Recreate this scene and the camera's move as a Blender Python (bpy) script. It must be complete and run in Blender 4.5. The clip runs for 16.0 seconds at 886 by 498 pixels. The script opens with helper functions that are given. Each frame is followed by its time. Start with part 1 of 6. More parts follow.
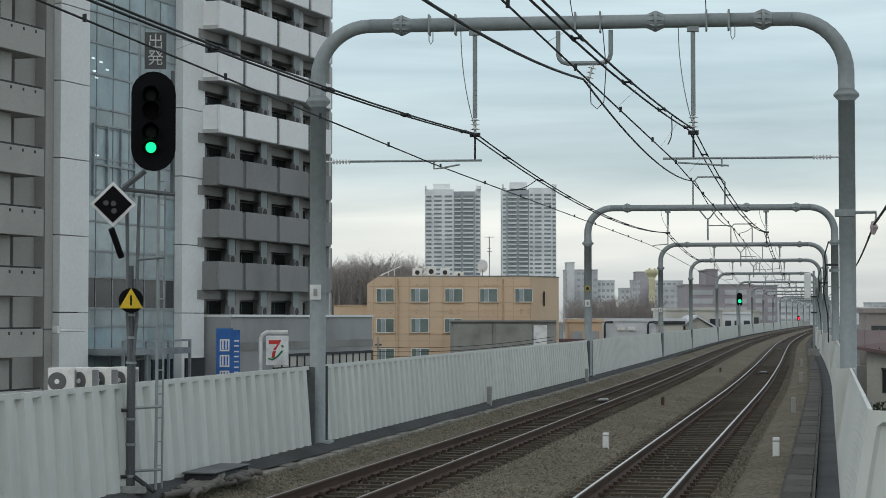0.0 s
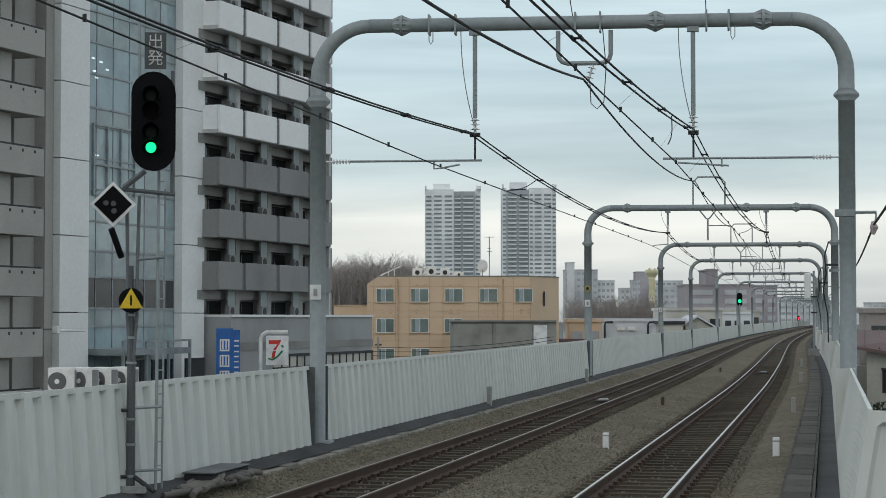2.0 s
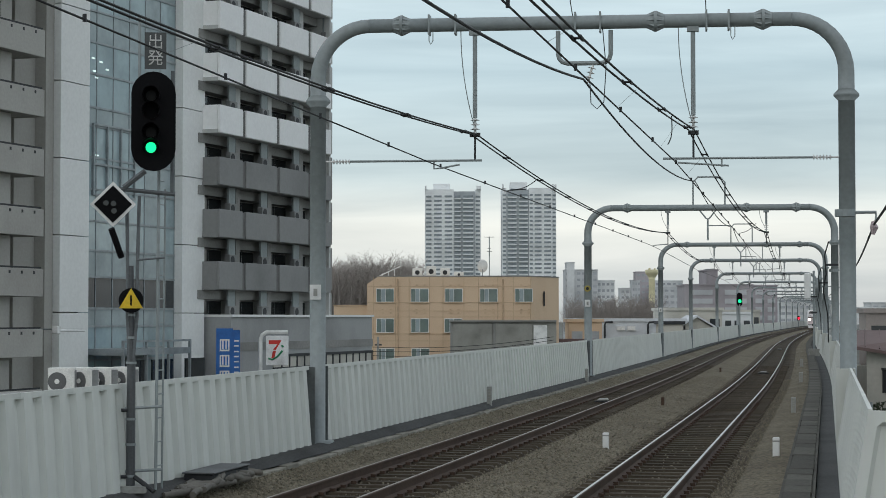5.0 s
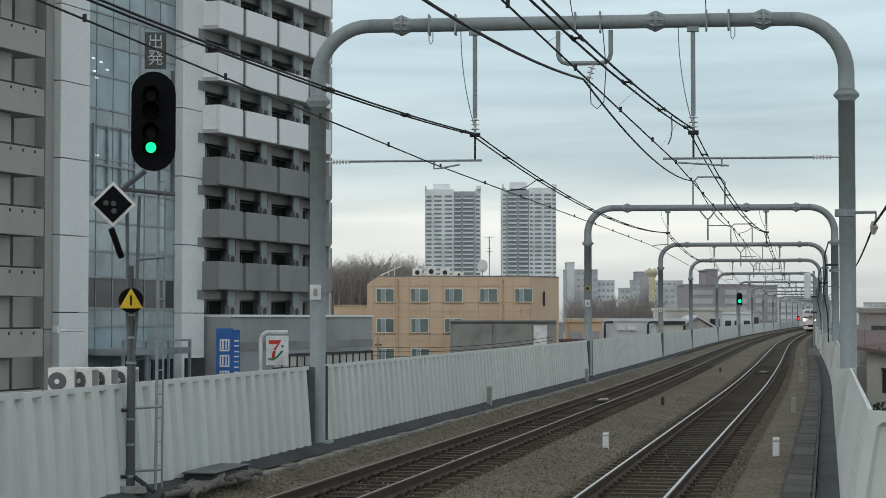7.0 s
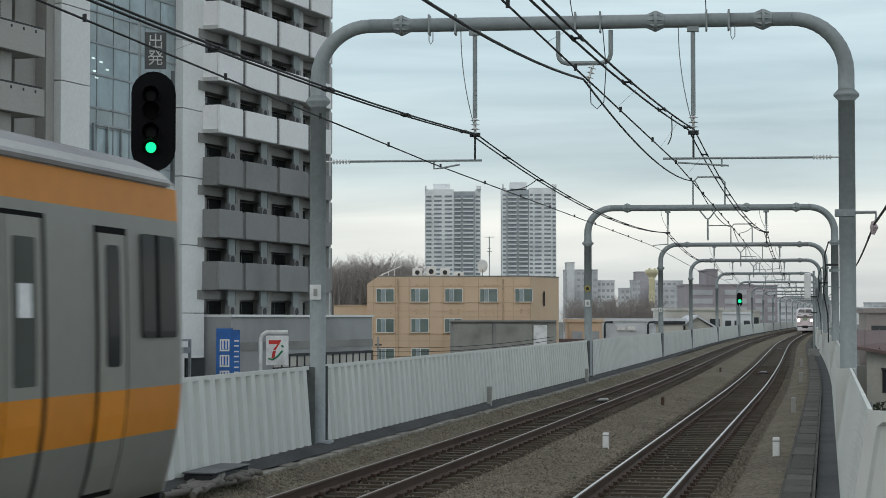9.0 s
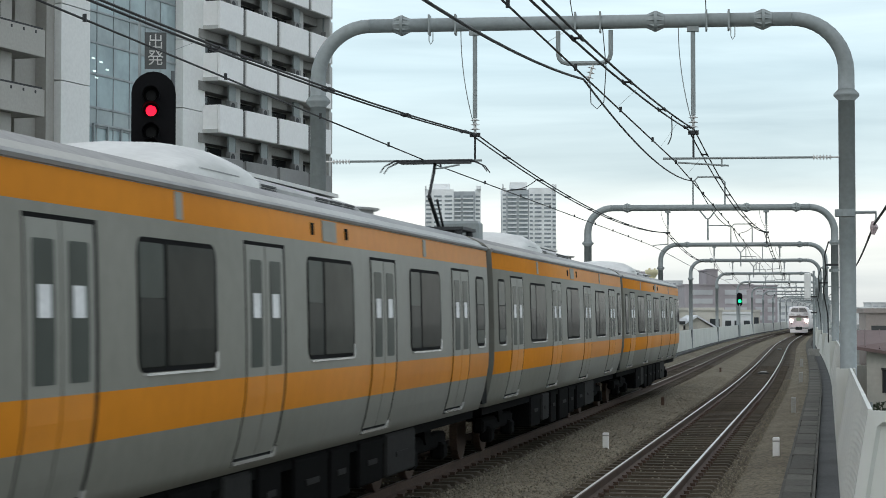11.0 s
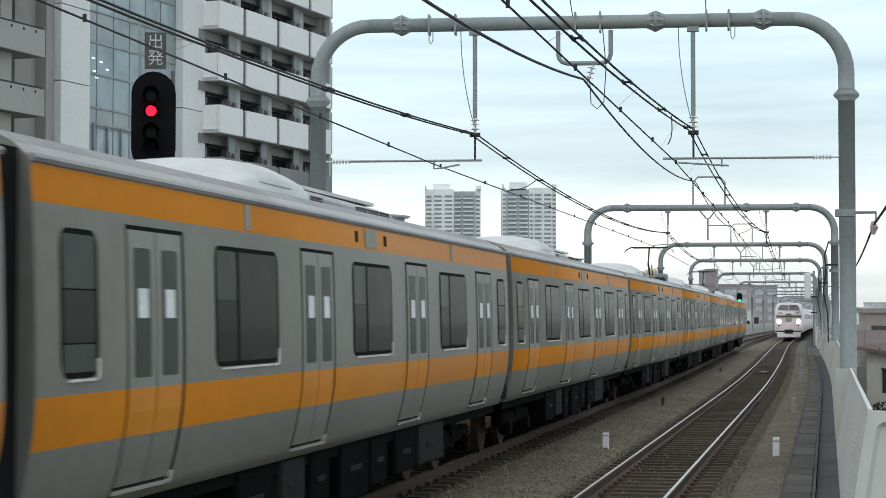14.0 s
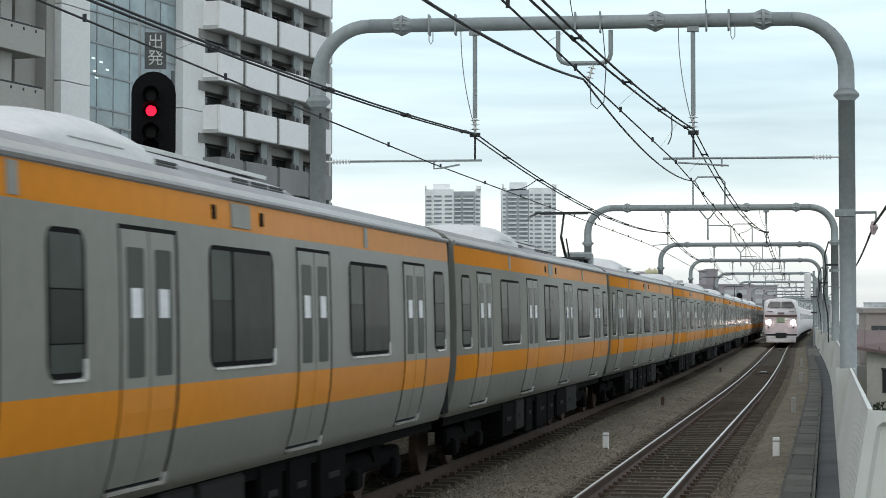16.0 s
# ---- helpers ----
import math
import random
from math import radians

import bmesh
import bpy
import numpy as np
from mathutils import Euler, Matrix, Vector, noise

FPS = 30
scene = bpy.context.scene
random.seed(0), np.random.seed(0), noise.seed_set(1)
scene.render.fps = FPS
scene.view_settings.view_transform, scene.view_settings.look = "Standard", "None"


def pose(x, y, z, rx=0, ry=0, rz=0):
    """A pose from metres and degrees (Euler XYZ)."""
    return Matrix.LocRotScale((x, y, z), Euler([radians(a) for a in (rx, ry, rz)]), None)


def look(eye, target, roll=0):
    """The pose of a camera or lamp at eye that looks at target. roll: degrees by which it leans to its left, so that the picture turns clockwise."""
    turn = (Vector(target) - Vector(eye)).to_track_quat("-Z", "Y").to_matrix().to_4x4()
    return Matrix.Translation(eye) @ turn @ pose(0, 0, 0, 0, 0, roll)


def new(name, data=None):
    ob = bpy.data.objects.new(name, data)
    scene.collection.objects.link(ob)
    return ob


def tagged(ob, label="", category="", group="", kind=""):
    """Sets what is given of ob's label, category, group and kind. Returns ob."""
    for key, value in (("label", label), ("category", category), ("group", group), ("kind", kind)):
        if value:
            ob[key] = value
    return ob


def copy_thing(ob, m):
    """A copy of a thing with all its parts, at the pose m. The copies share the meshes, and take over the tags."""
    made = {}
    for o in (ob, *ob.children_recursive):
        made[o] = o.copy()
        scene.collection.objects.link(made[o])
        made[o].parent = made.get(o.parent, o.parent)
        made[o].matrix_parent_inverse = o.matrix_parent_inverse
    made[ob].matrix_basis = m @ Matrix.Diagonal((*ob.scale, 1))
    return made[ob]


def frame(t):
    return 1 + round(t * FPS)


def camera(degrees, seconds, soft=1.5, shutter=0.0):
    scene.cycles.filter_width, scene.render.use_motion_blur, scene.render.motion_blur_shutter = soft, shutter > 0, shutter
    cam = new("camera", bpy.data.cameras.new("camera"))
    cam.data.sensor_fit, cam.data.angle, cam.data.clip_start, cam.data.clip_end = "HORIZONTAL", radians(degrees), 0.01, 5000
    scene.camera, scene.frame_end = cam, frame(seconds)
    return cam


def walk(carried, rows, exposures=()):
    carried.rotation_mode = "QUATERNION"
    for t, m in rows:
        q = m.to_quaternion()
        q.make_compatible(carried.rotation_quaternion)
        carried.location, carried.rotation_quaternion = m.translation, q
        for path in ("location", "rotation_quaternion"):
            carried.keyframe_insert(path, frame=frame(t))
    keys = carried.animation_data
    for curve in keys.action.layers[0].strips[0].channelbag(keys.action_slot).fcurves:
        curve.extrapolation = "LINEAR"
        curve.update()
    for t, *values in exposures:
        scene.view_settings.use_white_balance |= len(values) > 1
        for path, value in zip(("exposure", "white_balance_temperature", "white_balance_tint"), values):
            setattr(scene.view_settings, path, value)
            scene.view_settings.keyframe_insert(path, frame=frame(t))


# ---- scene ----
EYE = (0.0, 0.0, 2.3)
PITCH = 2.086
cam = camera(26.34, 16.0, soft=0.55, shutter=0.12)
VIEW = pose(*EYE, 90 + PITCH, 0, 0)
walk(cam, [(0.0, VIEW), (16.0, VIEW)],
     exposures=[(0.0, 0.0), (8.8, 0.0), (9.4, 0.07), (11.2, 0.37), (12.6, 0.44), (16.0, 0.44)])

# ---- world and sun: overcast winter sky ----
SUN_EL, SUN_AZ = 38.0, 200.0
world = bpy.data.worlds.new("overcast_sky")
scene.world = world
world.use_nodes = True
wt = world.node_tree
wt.nodes.clear()


def wnode(kind, **kw):
    n = wt.nodes.new(kind)
    for k, v in kw.items():
        n.inputs[k].default_value = v
    return n


sky = wnode("ShaderNodeTexSky")
sky.sky_type, sky.sun_disc = "NISHITA", False
sky.sun_elevation, sky.sun_rotation = radians(SUN_EL), radians(SUN_AZ)
sky.air_density, sky.dust_density = 1.4, 3.0
bg_sky = wnode("ShaderNodeBackground", Strength=0.09)
wt.links.new(sky.outputs[0], bg_sky.inputs[0])
tc = wnode("ShaderNodeTexCoord")
sep = wnode("ShaderNodeSeparateXYZ")
wt.links.new(tc.outputs["Generated"], sep.inputs[0])
# cloud deck: long soft rolls, pale at the horizon, blue-grey higher up
mp = wnode("ShaderNodeMapping")
mp.inputs["Scale"].default_value = (3.0, 3.0, 30.0)
wt.links.new(tc.outputs["Generated"], mp.inputs[0])
cn = wnode("ShaderNodeTexNoise", Scale=1.4, Detail=6.0, Roughness=0.5, Distortion=0.3)
wt.links.new(mp.outputs[0], cn.inputs[0])
grad = wt.nodes.new("ShaderNodeValToRGB")
el = grad.color_ramp.elements
el[0].position, el[0].color = 0.0, (0.54, 0.56, 0.56, 1)
el[1].position, el[1].color = 1.0, (0.62, 0.66, 0.72, 1)
for pos, col in ((0.02, (0.66, 0.69, 0.68, 1)), (0.048, (0.80, 0.82, 0.78, 1)), (0.075, (0.54, 0.64, 0.67, 1)),
                 (0.13, (0.50, 0.63, 0.69, 1)), (0.18, (0.66, 0.79, 0.84, 1)), (0.4, (0.62, 0.68, 0.74, 1))):
    e = el.new(pos)
    e.color = col
wt.links.new(sep.outputs["Z"], grad.inputs[0])
cr = wt.nodes.new("ShaderNodeValToRGB")
cr.color_ramp.elements[0].position, cr.color_ramp.elements[0].color = 0.34, (0.85, 0.88, 0.90, 1)
cr.color_ramp.elements[1].position, cr.color_ramp.elements[1].color = 0.66, (1.20, 1.19, 1.175, 1)
wt.links.new(cn.outputs["Fac"], cr.inputs[0])
mul = wt.nodes.new("ShaderNodeMix")
mul.data_type, mul.blend_type = "RGBA", "MULTIPLY"
mul.inputs[0].default_value = 1.0
wt.links.new(grad.outputs[0], mul.inputs[6])
wt.links.new(cr.outputs[0], mul.inputs[7])
bg_cloud = wnode("ShaderNodeBackground", Strength=1.06)
wt.links.new(mul.outputs[2], bg_cloud.inputs[0])
mixw = wnode("ShaderNodeMixShader", Fac=0.9)
wt.links.new(bg_sky.outputs[0], mixw.inputs[1])
wt.links.new(bg_cloud.outputs[0], mixw.inputs[2])
out = wt.nodes.new("ShaderNodeOutputWorld")
wt.links.new(mixw.outputs[0], out.inputs[0])

sun = new("sun", bpy.data.lights.new("sun", "SUN"))
sun.data.energy, sun.data.angle, sun.data.color = 0.25, radians(25), (1.0, 0.97, 0.93)
SUN_DIR = Vector((math.sin(radians(SUN_AZ)) * math.cos(radians(SUN_EL)), math.cos(radians(SUN_AZ)) * math.cos(radians(SUN_EL)), math.sin(radians(SUN_EL))))
sun.matrix_world = look(SUN_DIR * 50, (0, 0, 0))

# ---- materials ----
MATS = {}


def mat(name, color, rough=0.7, metal=0.0, var=0.12, scale=1.5, fine=25.0, bump=0.0, bump_scale=60.0, second=None,
        second_amt=0.35, stretch=(1, 1, 1), spec=0.5, rnd=0.0, coat=0.0):
    """Plain surface with two scales of tone, optional second colour in stains, relief, and a tone per object."""
    if name in MATS:
        return MATS[name]
    m = bpy.data.materials.new(name)
    m.use_nodes = True
    nt = m.node_tree
    b = nt.nodes["Principled BSDF"]
    b.inputs["Roughness"].default_value, b.inputs["Metallic"].default_value = rough, metal
    b.inputs["Specular IOR Level"].default_value = spec
    b.inputs["Coat Weight"].default_value = coat
    co = nt.nodes.new("ShaderNodeTexCoord")
    mpn = nt.nodes.new("ShaderNodeMapping")
    mpn.inputs["Scale"].default_value = stretch
    nt.links.new(co.outputs["Object"], mpn.inputs[0])
    n1 = nt.nodes.new("ShaderNodeTexNoise")
    n1.inputs["Scale"].default_value, n1.inputs["Detail"].default_value = scale, 5
    n2 = nt.nodes.new("ShaderNodeTexNoise")
    n2.inputs["Scale"].default_value, n2.inputs["Detail"].default_value = fine, 3
    for n in (n1, n2):
        nt.links.new(mpn.outputs[0], n.inputs[0])
    base = nt.nodes.new("ShaderNodeMix")
    base.data_type = "RGBA"
    sec = second or tuple(c * (1 - second_amt) for c in color)
    base.inputs[6].default_value, base.inputs[7].default_value = (*color, 1), (*sec, 1)
    rmp = nt.nodes.new("ShaderNodeMapRange")
    rmp.inputs[1].default_value, rmp.inputs[2].default_value = 0.45, 0.75
    nt.links.new(n1.outputs["Fac"], rmp.inputs[0])
    nt.links.new(rmp.outputs[0], base.inputs[0])
    hsv = nt.nodes.new("ShaderNodeHueSaturation")
    r2 = nt.nodes.new("ShaderNodeMapRange")
    r2.inputs[1].default_value, r2.inputs[2].default_value = 0.3, 0.7
    r2.inputs[3].default_value, r2.inputs[4].default_value = 1 - var, 1 + var
    nt.links.new(n2.outputs["Fac"], r2.inputs[0])
    last = r2.outputs[0]
    if rnd:
        oi = nt.nodes.new("ShaderNodeObjectInfo")
        r3 = nt.nodes.new("ShaderNodeMapRange")
        r3.inputs[3].default_value, r3.inputs[4].default_value = 1 - rnd, 1 + rnd
        nt.links.new(oi.outputs["Random"], r3.inputs[0])
        mu = nt.nodes.new("ShaderNodeMath")
        mu.operation = "MULTIPLY"
        nt.links.new(last, mu.inputs[0])
        nt.links.new(r3.outputs[0], mu.inputs[1])
        last = mu.outputs[0]
    nt.links.new(base.outputs[2], hsv.inputs["Color"])
    nt.links.new(last, hsv.inputs["Value"])
    nt.links.new(hsv.outputs[0], b.inputs["Base Color"])
    if bump:
        n3 = nt.nodes.new("ShaderNodeTexNoise")
        n3.inputs["Scale"].default_value, n3.inputs["Detail"].default_value = bump_scale, 4
        nt.links.new(co.outputs["Object"], n3.inputs[0])
        bp = nt.nodes.new("ShaderNodeBump")
        bp.inputs["Strength"].default_value, bp.inputs["Distance"].default_value = bump, 0.02
        nt.links.new(n3.outputs["Fac"], bp.inputs["Height"])
        nt.links.new(bp.outputs[0], b.inputs["Normal"])
    MATS[name] = m
    return m


def glow(name, color, strength):
    if name in MATS:
        return MATS[name]
    m = bpy.data.materials.new(name)
    m.use_nodes = True
    b = m.node_tree.nodes["Principled BSDF"]
    b.inputs["Base Color"].default_value = (*color, 1)
    b.inputs["Emission Color"].default_value = (*color, 1)
    b.inputs["Emission Strength"].default_value = strength
    MATS[name] = m
    return m


GALV = mat("galvanised_steel", (0.27, 0.30, 0.30), 0.6, 0.15, 0.08, 0.8, 12, second=(0.245, 0.27, 0.27))
DARK = mat("dark_steel", (0.035, 0.037, 0.04), 0.6, 0.3)
BLACK = mat("black_paint", (0.006, 0.006, 0.007), 0.9, spec=0.15)
WIRE = mat("wire_copper_dark", (0.022, 0.024, 0.024), 0.6, 0.5)
PORC = mat("porcelain", (0.75, 0.75, 0.73), 0.25)
PANEL = mat("white_corrugated_panel", (0.63, 0.645, 0.605), 0.65, 0.0, 0.05, 0.5, 6, second=(0.54, 0.555, 0.515), stretch=(1, 1, 0.25), rnd=0.04)
CONC = mat("concrete", (0.33, 0.33, 0.31), 0.85, 0, 0.12, 0.7, 14, 0.3, 40, second=(0.24, 0.24, 0.22))
ASPH = mat("walkway_mat", (0.072, 0.073, 0.072), 0.9, 0, 0.14, 0.6, 20, 0.3, 50, spec=0.15)
KERB = mat("kerb_worn_concrete", (0.25, 0.24, 0.205), 0.9, 0, 0.15, 1.2, 16, 0.3, 40, second=(0.14, 0.13, 0.11), spec=0.2, rnd=0.2)


def ballast_mat(name, light, dark):
    """Crushed stone: a tone and a facet for every stone, larger damp and dusty patches over them."""
    m = bpy.data.materials.new(name)
    m.use_nodes = True
    nt = m.node_tree
    b = nt.nodes["Principled BSDF"]
    b.inputs["Roughness"].default_value, b.inputs["Specular IOR Level"].default_value = 0.92, 0.25
    co = nt.nodes.new("ShaderNodeTexCoord")
    vo = nt.nodes.new("ShaderNodeTexVoronoi")
    vo.inputs["Scale"].default_value = 19.0
    no = nt.nodes.new("ShaderNodeTexNoise")
    no.inputs["Scale"].default_value, no.inputs["Detail"].default_value = 0.45, 6
    for n in (vo, no):
        nt.links.new(co.outputs["Object"], n.inputs[0])
    mx = nt.nodes.new("ShaderNodeMix")
    mx.data_type = "RGBA"
    mx.inputs[6].default_value, mx.inputs[7].default_value = (*light, 1), (*dark, 1)
    r0 = nt.nodes.new("ShaderNodeMapRange")
    r0.inputs[1].default_value, r0.inputs[2].default_value = 0.35, 0.68
    nt.links.new(no.outputs["Fac"], r0.inputs[0])
    nt.links.new(r0.outputs[0], mx.inputs[0])
    bw = nt.nodes.new("ShaderNodeRGBToBW")
    nt.links.new(vo.outputs["Color"], bw.inputs[0])
    r1 = nt.nodes.new("ShaderNodeMapRange")
    r1.inputs[1].default_value, r1.inputs[2].default_value, r1.inputs[3].default_value, r1.inputs[4].default_value = 0.2, 0.8, 0.66, 1.36
    nt.links.new(bw.outputs[0], r1.inputs[0])
    hs = nt.nodes.new("ShaderNodeHueSaturation")
    nt.links.new(mx.outputs[2], hs.inputs["Color"])
    nt.links.new(r1.outputs[0], hs.inputs["Value"])
    nt.links.new(hs.outputs[0], b.inputs["Base Color"])
    bp = nt.nodes.new("ShaderNodeBump")
    bp.inputs["Strength"].default_value, bp.inputs["Distance"].default_value = 1.0, 0.03
    bp.invert = True
    nt.links.new(vo.outputs["Distance"], bp.inputs["Height"])
    nt.links.new(bp.outputs[0], b.inputs["Normal"])
    return m


BALLAST = ballast_mat("ballast", (0.172, 0.151, 0.108), (0.115, 0.098, 0.068))
BALLAST_RUST = ballast_mat("ballast_rusty", (0.086, 0.070, 0.047), (0.055, 0.043, 0.028))
SLEEPER = mat("sleeper_concrete", (0.088, 0.074, 0.055), 0.9, 0, 0.15, 1.5, 20, 0.3, 30, second=(0.05, 0.04, 0.03), spec=0.15, rnd=0.25)
RUST = mat("rail_rust", (0.078, 0.047, 0.032), 0.8, 0.2, 0.2, 2, 30)
RAILTOP = mat("rail_polished", (0.55, 0.54, 0.52), 0.33, 1.0, 0.05)
WHITE = mat("white_paint", (0.78, 0.78, 0.76), 0.5, 0, 0.05)
GROUND = mat("ground_earth", (0.16, 0.16, 0.14), 0.95, 0, 0.2, 0.02, 0.6)


# ---- mesh helpers ----
def part(name, bm, material, parent=None, label="", smooth=False):
    """Links a bmesh as one mesh object under a thing or a part."""
    me = bpy.data.meshes.new(name)
    bm.normal_update()
    bm.to_mesh(me)
    bm.free()
    if smooth:
        me.shade_smooth()
        for pl in me.polygons:
            if len(pl.vertices) > 4:
                pl.use_smooth = False
    for mm in (material if isinstance(material, (list, tuple)) else (material,)):
        me.materials.append(mm)
    ob = new(name, me)
    ob.parent = parent
    if label:
        ob["label"] = label
    return ob


def share(name, ob, m, parent=None):
    """Another object on the same mesh."""
    o = new(name, ob.data)
    o.parent = parent if parent else ob.parent
    o.matrix_local = m
    return o


def thing(name, label, category, m=None, group="", kind=""):
    ob = new(name)
    if m is not None:
        ob.matrix_world = m
    return tagged(ob, label, category, group, kind)


def box(bm, x0, x1, y0, y1, z0, z1, mi=0, bev=0.0):
    vs = [bm.verts.new((x, y, z)) for x in (x0, x1) for y in (y0, y1) for z in (z0, z1)]
    fs = []
    for q in ((0, 1, 3, 2), (4, 6, 7, 5), (0, 4, 5, 1), (2, 3, 7, 6), (0, 2, 6, 4), (1, 5, 7, 3)):
        f = bm.faces.new([vs[i] for i in q])
        f.material_index = mi
        fs.append(f)
    if bev:
        es = list({e for f in fs for e in f.edges})
        bmesh.ops.bevel(bm, geom=es, offset=bev, segments=1, affect="EDGES")
    return bm


def boxed(*a, **k):
    return box(bmesh.new(), *a, **k)


def tube(bm, pts, r, n=8, cap=True, mi=0):
    """A round bar along points; r one radius or one per point."""
    pts = [Vector(q) for q in pts]
    rs = r if isinstance(r, (list, tuple)) else [r] * len(pts)
    rings = []
    up = None
    for i, q in enumerate(pts):
        d = (pts[min(i + 1, len(pts) - 1)] - pts[max(i - 1, 0)]).normalized()
        if up is None or abs(d.dot(up)) > 0.99:
            up = Vector((0, 0, 1)) if abs(d.z) < 0.9 else Vector((0, 1, 0))
        a = d.cross(up).normalized()
        b = a.cross(d)
        up = b
        rings.append([bm.verts.new(q + (a * math.cos(t) + b * math.sin(t)) * rs[i]) for t in [2 * math.pi * k / n for k in range(n)]])
    for r0, r1 in zip(rings, rings[1:]):
        for k in range(n):
            f = bm.faces.new((r0[k], r0[(k + 1) % n], r1[(k + 1) % n], r1[k]))
            f.material_index = mi
    if cap:
        bm.faces.new(rings[0]).material_index = mi
        bm.faces.new(rings[-1][::-1]).material_index = mi
    return bm


def loft(bm, sections, mi=0, close=False, caps=False):
    """Skins rows of points; mi may be a function of the strip's index along the row."""
    rows = [[bm.verts.new(q) for q in s] for s in sections]
    for a, b in zip(rows, rows[1:]):
        m = len(a)
        for k in range(m if close else m - 1):
            f = bm.faces.new((a[k], b[k], b[(k + 1) % m], a[(k + 1) % m]))
            f.material_index = mi(k) if callable(mi) else mi
    if caps:
        bm.faces.new(rows[0])
        bm.faces.new(rows[-1][::-1])
    return rows


# ---- the line: u along the tracks, v across them to the right, z above the rails ----
HEAD = radians(11.45)
ORIGIN = (-6.6, 0.0)
BEND = [(-400, 0), (60, 0), (95, -0.25), (130, -0.7), (173, -1.2), (215, -1.3), (260, -1.2), (299, -0.9), (335, -0.45), (385, 0.05), (420, 0.5), (514, 2.4),
        (620, 6.5), (760, 15.0), (1000, 36.0)]
R_TRACK = 3.85


def bend(u):
    """Sideways drift of the whole line, smooth through its plan points."""
    i = 0
    while i < len(BEND) - 2 and u > BEND[i + 1][0]:
        i += 1

    def slope(k):
        if k <= 1:
            return 0.0
        if k >= len(BEND) - 1:
            return (BEND[-1][1] - BEND[-2][1]) / (BEND[-1][0] - BEND[-2][0])
        return (BEND[k + 1][1] - BEND[k - 1][1]) / (BEND[k + 1][0] - BEND[k - 1][0])
    (u0, c0), (u1, c1) = BEND[i], BEND[i + 1]
    h = u1 - u0
    t = (u - u0) / h
    return ((2 * t**3 - 3 * t**2 + 1) * c0 + (t**3 - 2 * t**2 + t) * h * slope(i) + (-2 * t**3 + 3 * t**2) * c1 + (t**3 - t**2) * h * slope(i + 1))


def line(u, v, z=0.0):
    w = v + bend(u)
    return Vector((ORIGIN[0] + w * math.cos(HEAD) + u * math.sin(HEAD), ORIGIN[1] + u * math.cos(HEAD) - w * math.sin(HEAD), z))


def at_line(u, v, z=0.0, turn=0.0):
    """A pose on the line: local y along the tracks, local x to the right."""
    d = line(u + 1, v) - line(u - 1, v)
    return Matrix.Translation(line(u, v, z)) @ pose(0, 0, 0, 0, 0, math.degrees(math.atan2(-d.x, d.y)) + turn)


def steps(u0, u1, near=2.0, far=12.0):
    u, us = u0, []
    while u < u1:
        us.append(u)
        u += near if u < 130 else far
    return us + [u1]


DECK = 0.14      # walkway level above the rails
GRADE = -8.0     # street level
PORTALS = [-3.0, 33.4, 72.1, 108.2, 137.8, 178.6, 221.5] + [262.0 + 37.0 * k for k in range(9)]


# ---- ground, viaduct deck, ballast ----
def ground():
    bm = bmesh.new()
    box(bm, -2500, 2500, -300, 4500, GRADE - 0.5, GRADE)
    tagged(part("ground", bm, GROUND), "bare grey town ground far below the viaduct", "ground", kind="structure")


def strip(name, us, prof, material, label, category, rough=0.0, kind="structure", parent=None):
    """A long sheet that follows the line; prof gives (v, z) pairs across it."""
    bm = bmesh.new()
    secs = []
    for u in us:
        secs.append([line(u, v, z + (rough * noise.noise((v * 3.1, u * 3.1, 4.0)) if rough else 0)) for v, z in prof])
    loft(bm, secs)
    bmesh.ops.reverse_faces(bm, faces=bm.faces)
    ob = part(name, bm, material, parent)
    if parent is None:
        tagged(ob, label, category, kind=kind)
    return ob


def arange(a, b, s):
    return [a + s * i for i in range(int(round((b - a) / s)) + 1)]


def deck():
    us = steps(-30, 900)
    strip("viaduct_deck", us, [(-3.0, -1.6), (-3.0, DECK - 0.02), (-2.1, DECK - 0.02), (-2.1, -0.42), (6.75, -0.42), (6.75, -0.05), (7.3, -0.05), (7.3, -1.6)],
          CONC, "concrete deck slab of the railway viaduct", "viaduct deck")
    strip("walkway", us, [(-2.16, DECK), (-1.98, DECK - 0.03), (-1.86, 0.02)], ASPH, "dark grey walkway strip beside the ballast", "walkway")
    fine = arange(10, 130, 0.4) + arange(136, 900, 8.0)
    vs = arange(-1.84, 6.0, 0.16)

    def level(v):
        if v < -1.3:
            return -0.02 - (v + 1.84) / 0.54 * 0.16
        if -1.3 <= v <= 1.25 or 2.6 <= v <= 5.1:
            return -0.225
        if v < 2.6:
            return -0.2 + 0.1 * math.sin((v - 1.25) / 1.35 * math.pi)
        return -0.2 + 0.08 * min(1, (v - 5.1) / 0.5)
    bed = thing("ballast_bed", "grey-brown crushed stone track ballast", "ballast", kind="structure")
    for a, b, mm, nm in ((-1.84, -1.04, BALLAST, "shoulder"), (-1.04, 1.04, BALLAST_RUST, "track_bed"), (1.04, 2.7, BALLAST, "shoulder"),
                         (2.7, 5.1, BALLAST_RUST, "track_bed"), (5.1, 6.0, BALLAST, "shoulder")):
        strip(nm, fine, [(v, level(v)) for v in arange(a, b, (b - a) / max(4, round((b - a) / 0.16)))], mm, "", "", rough=0.02, parent=bed)


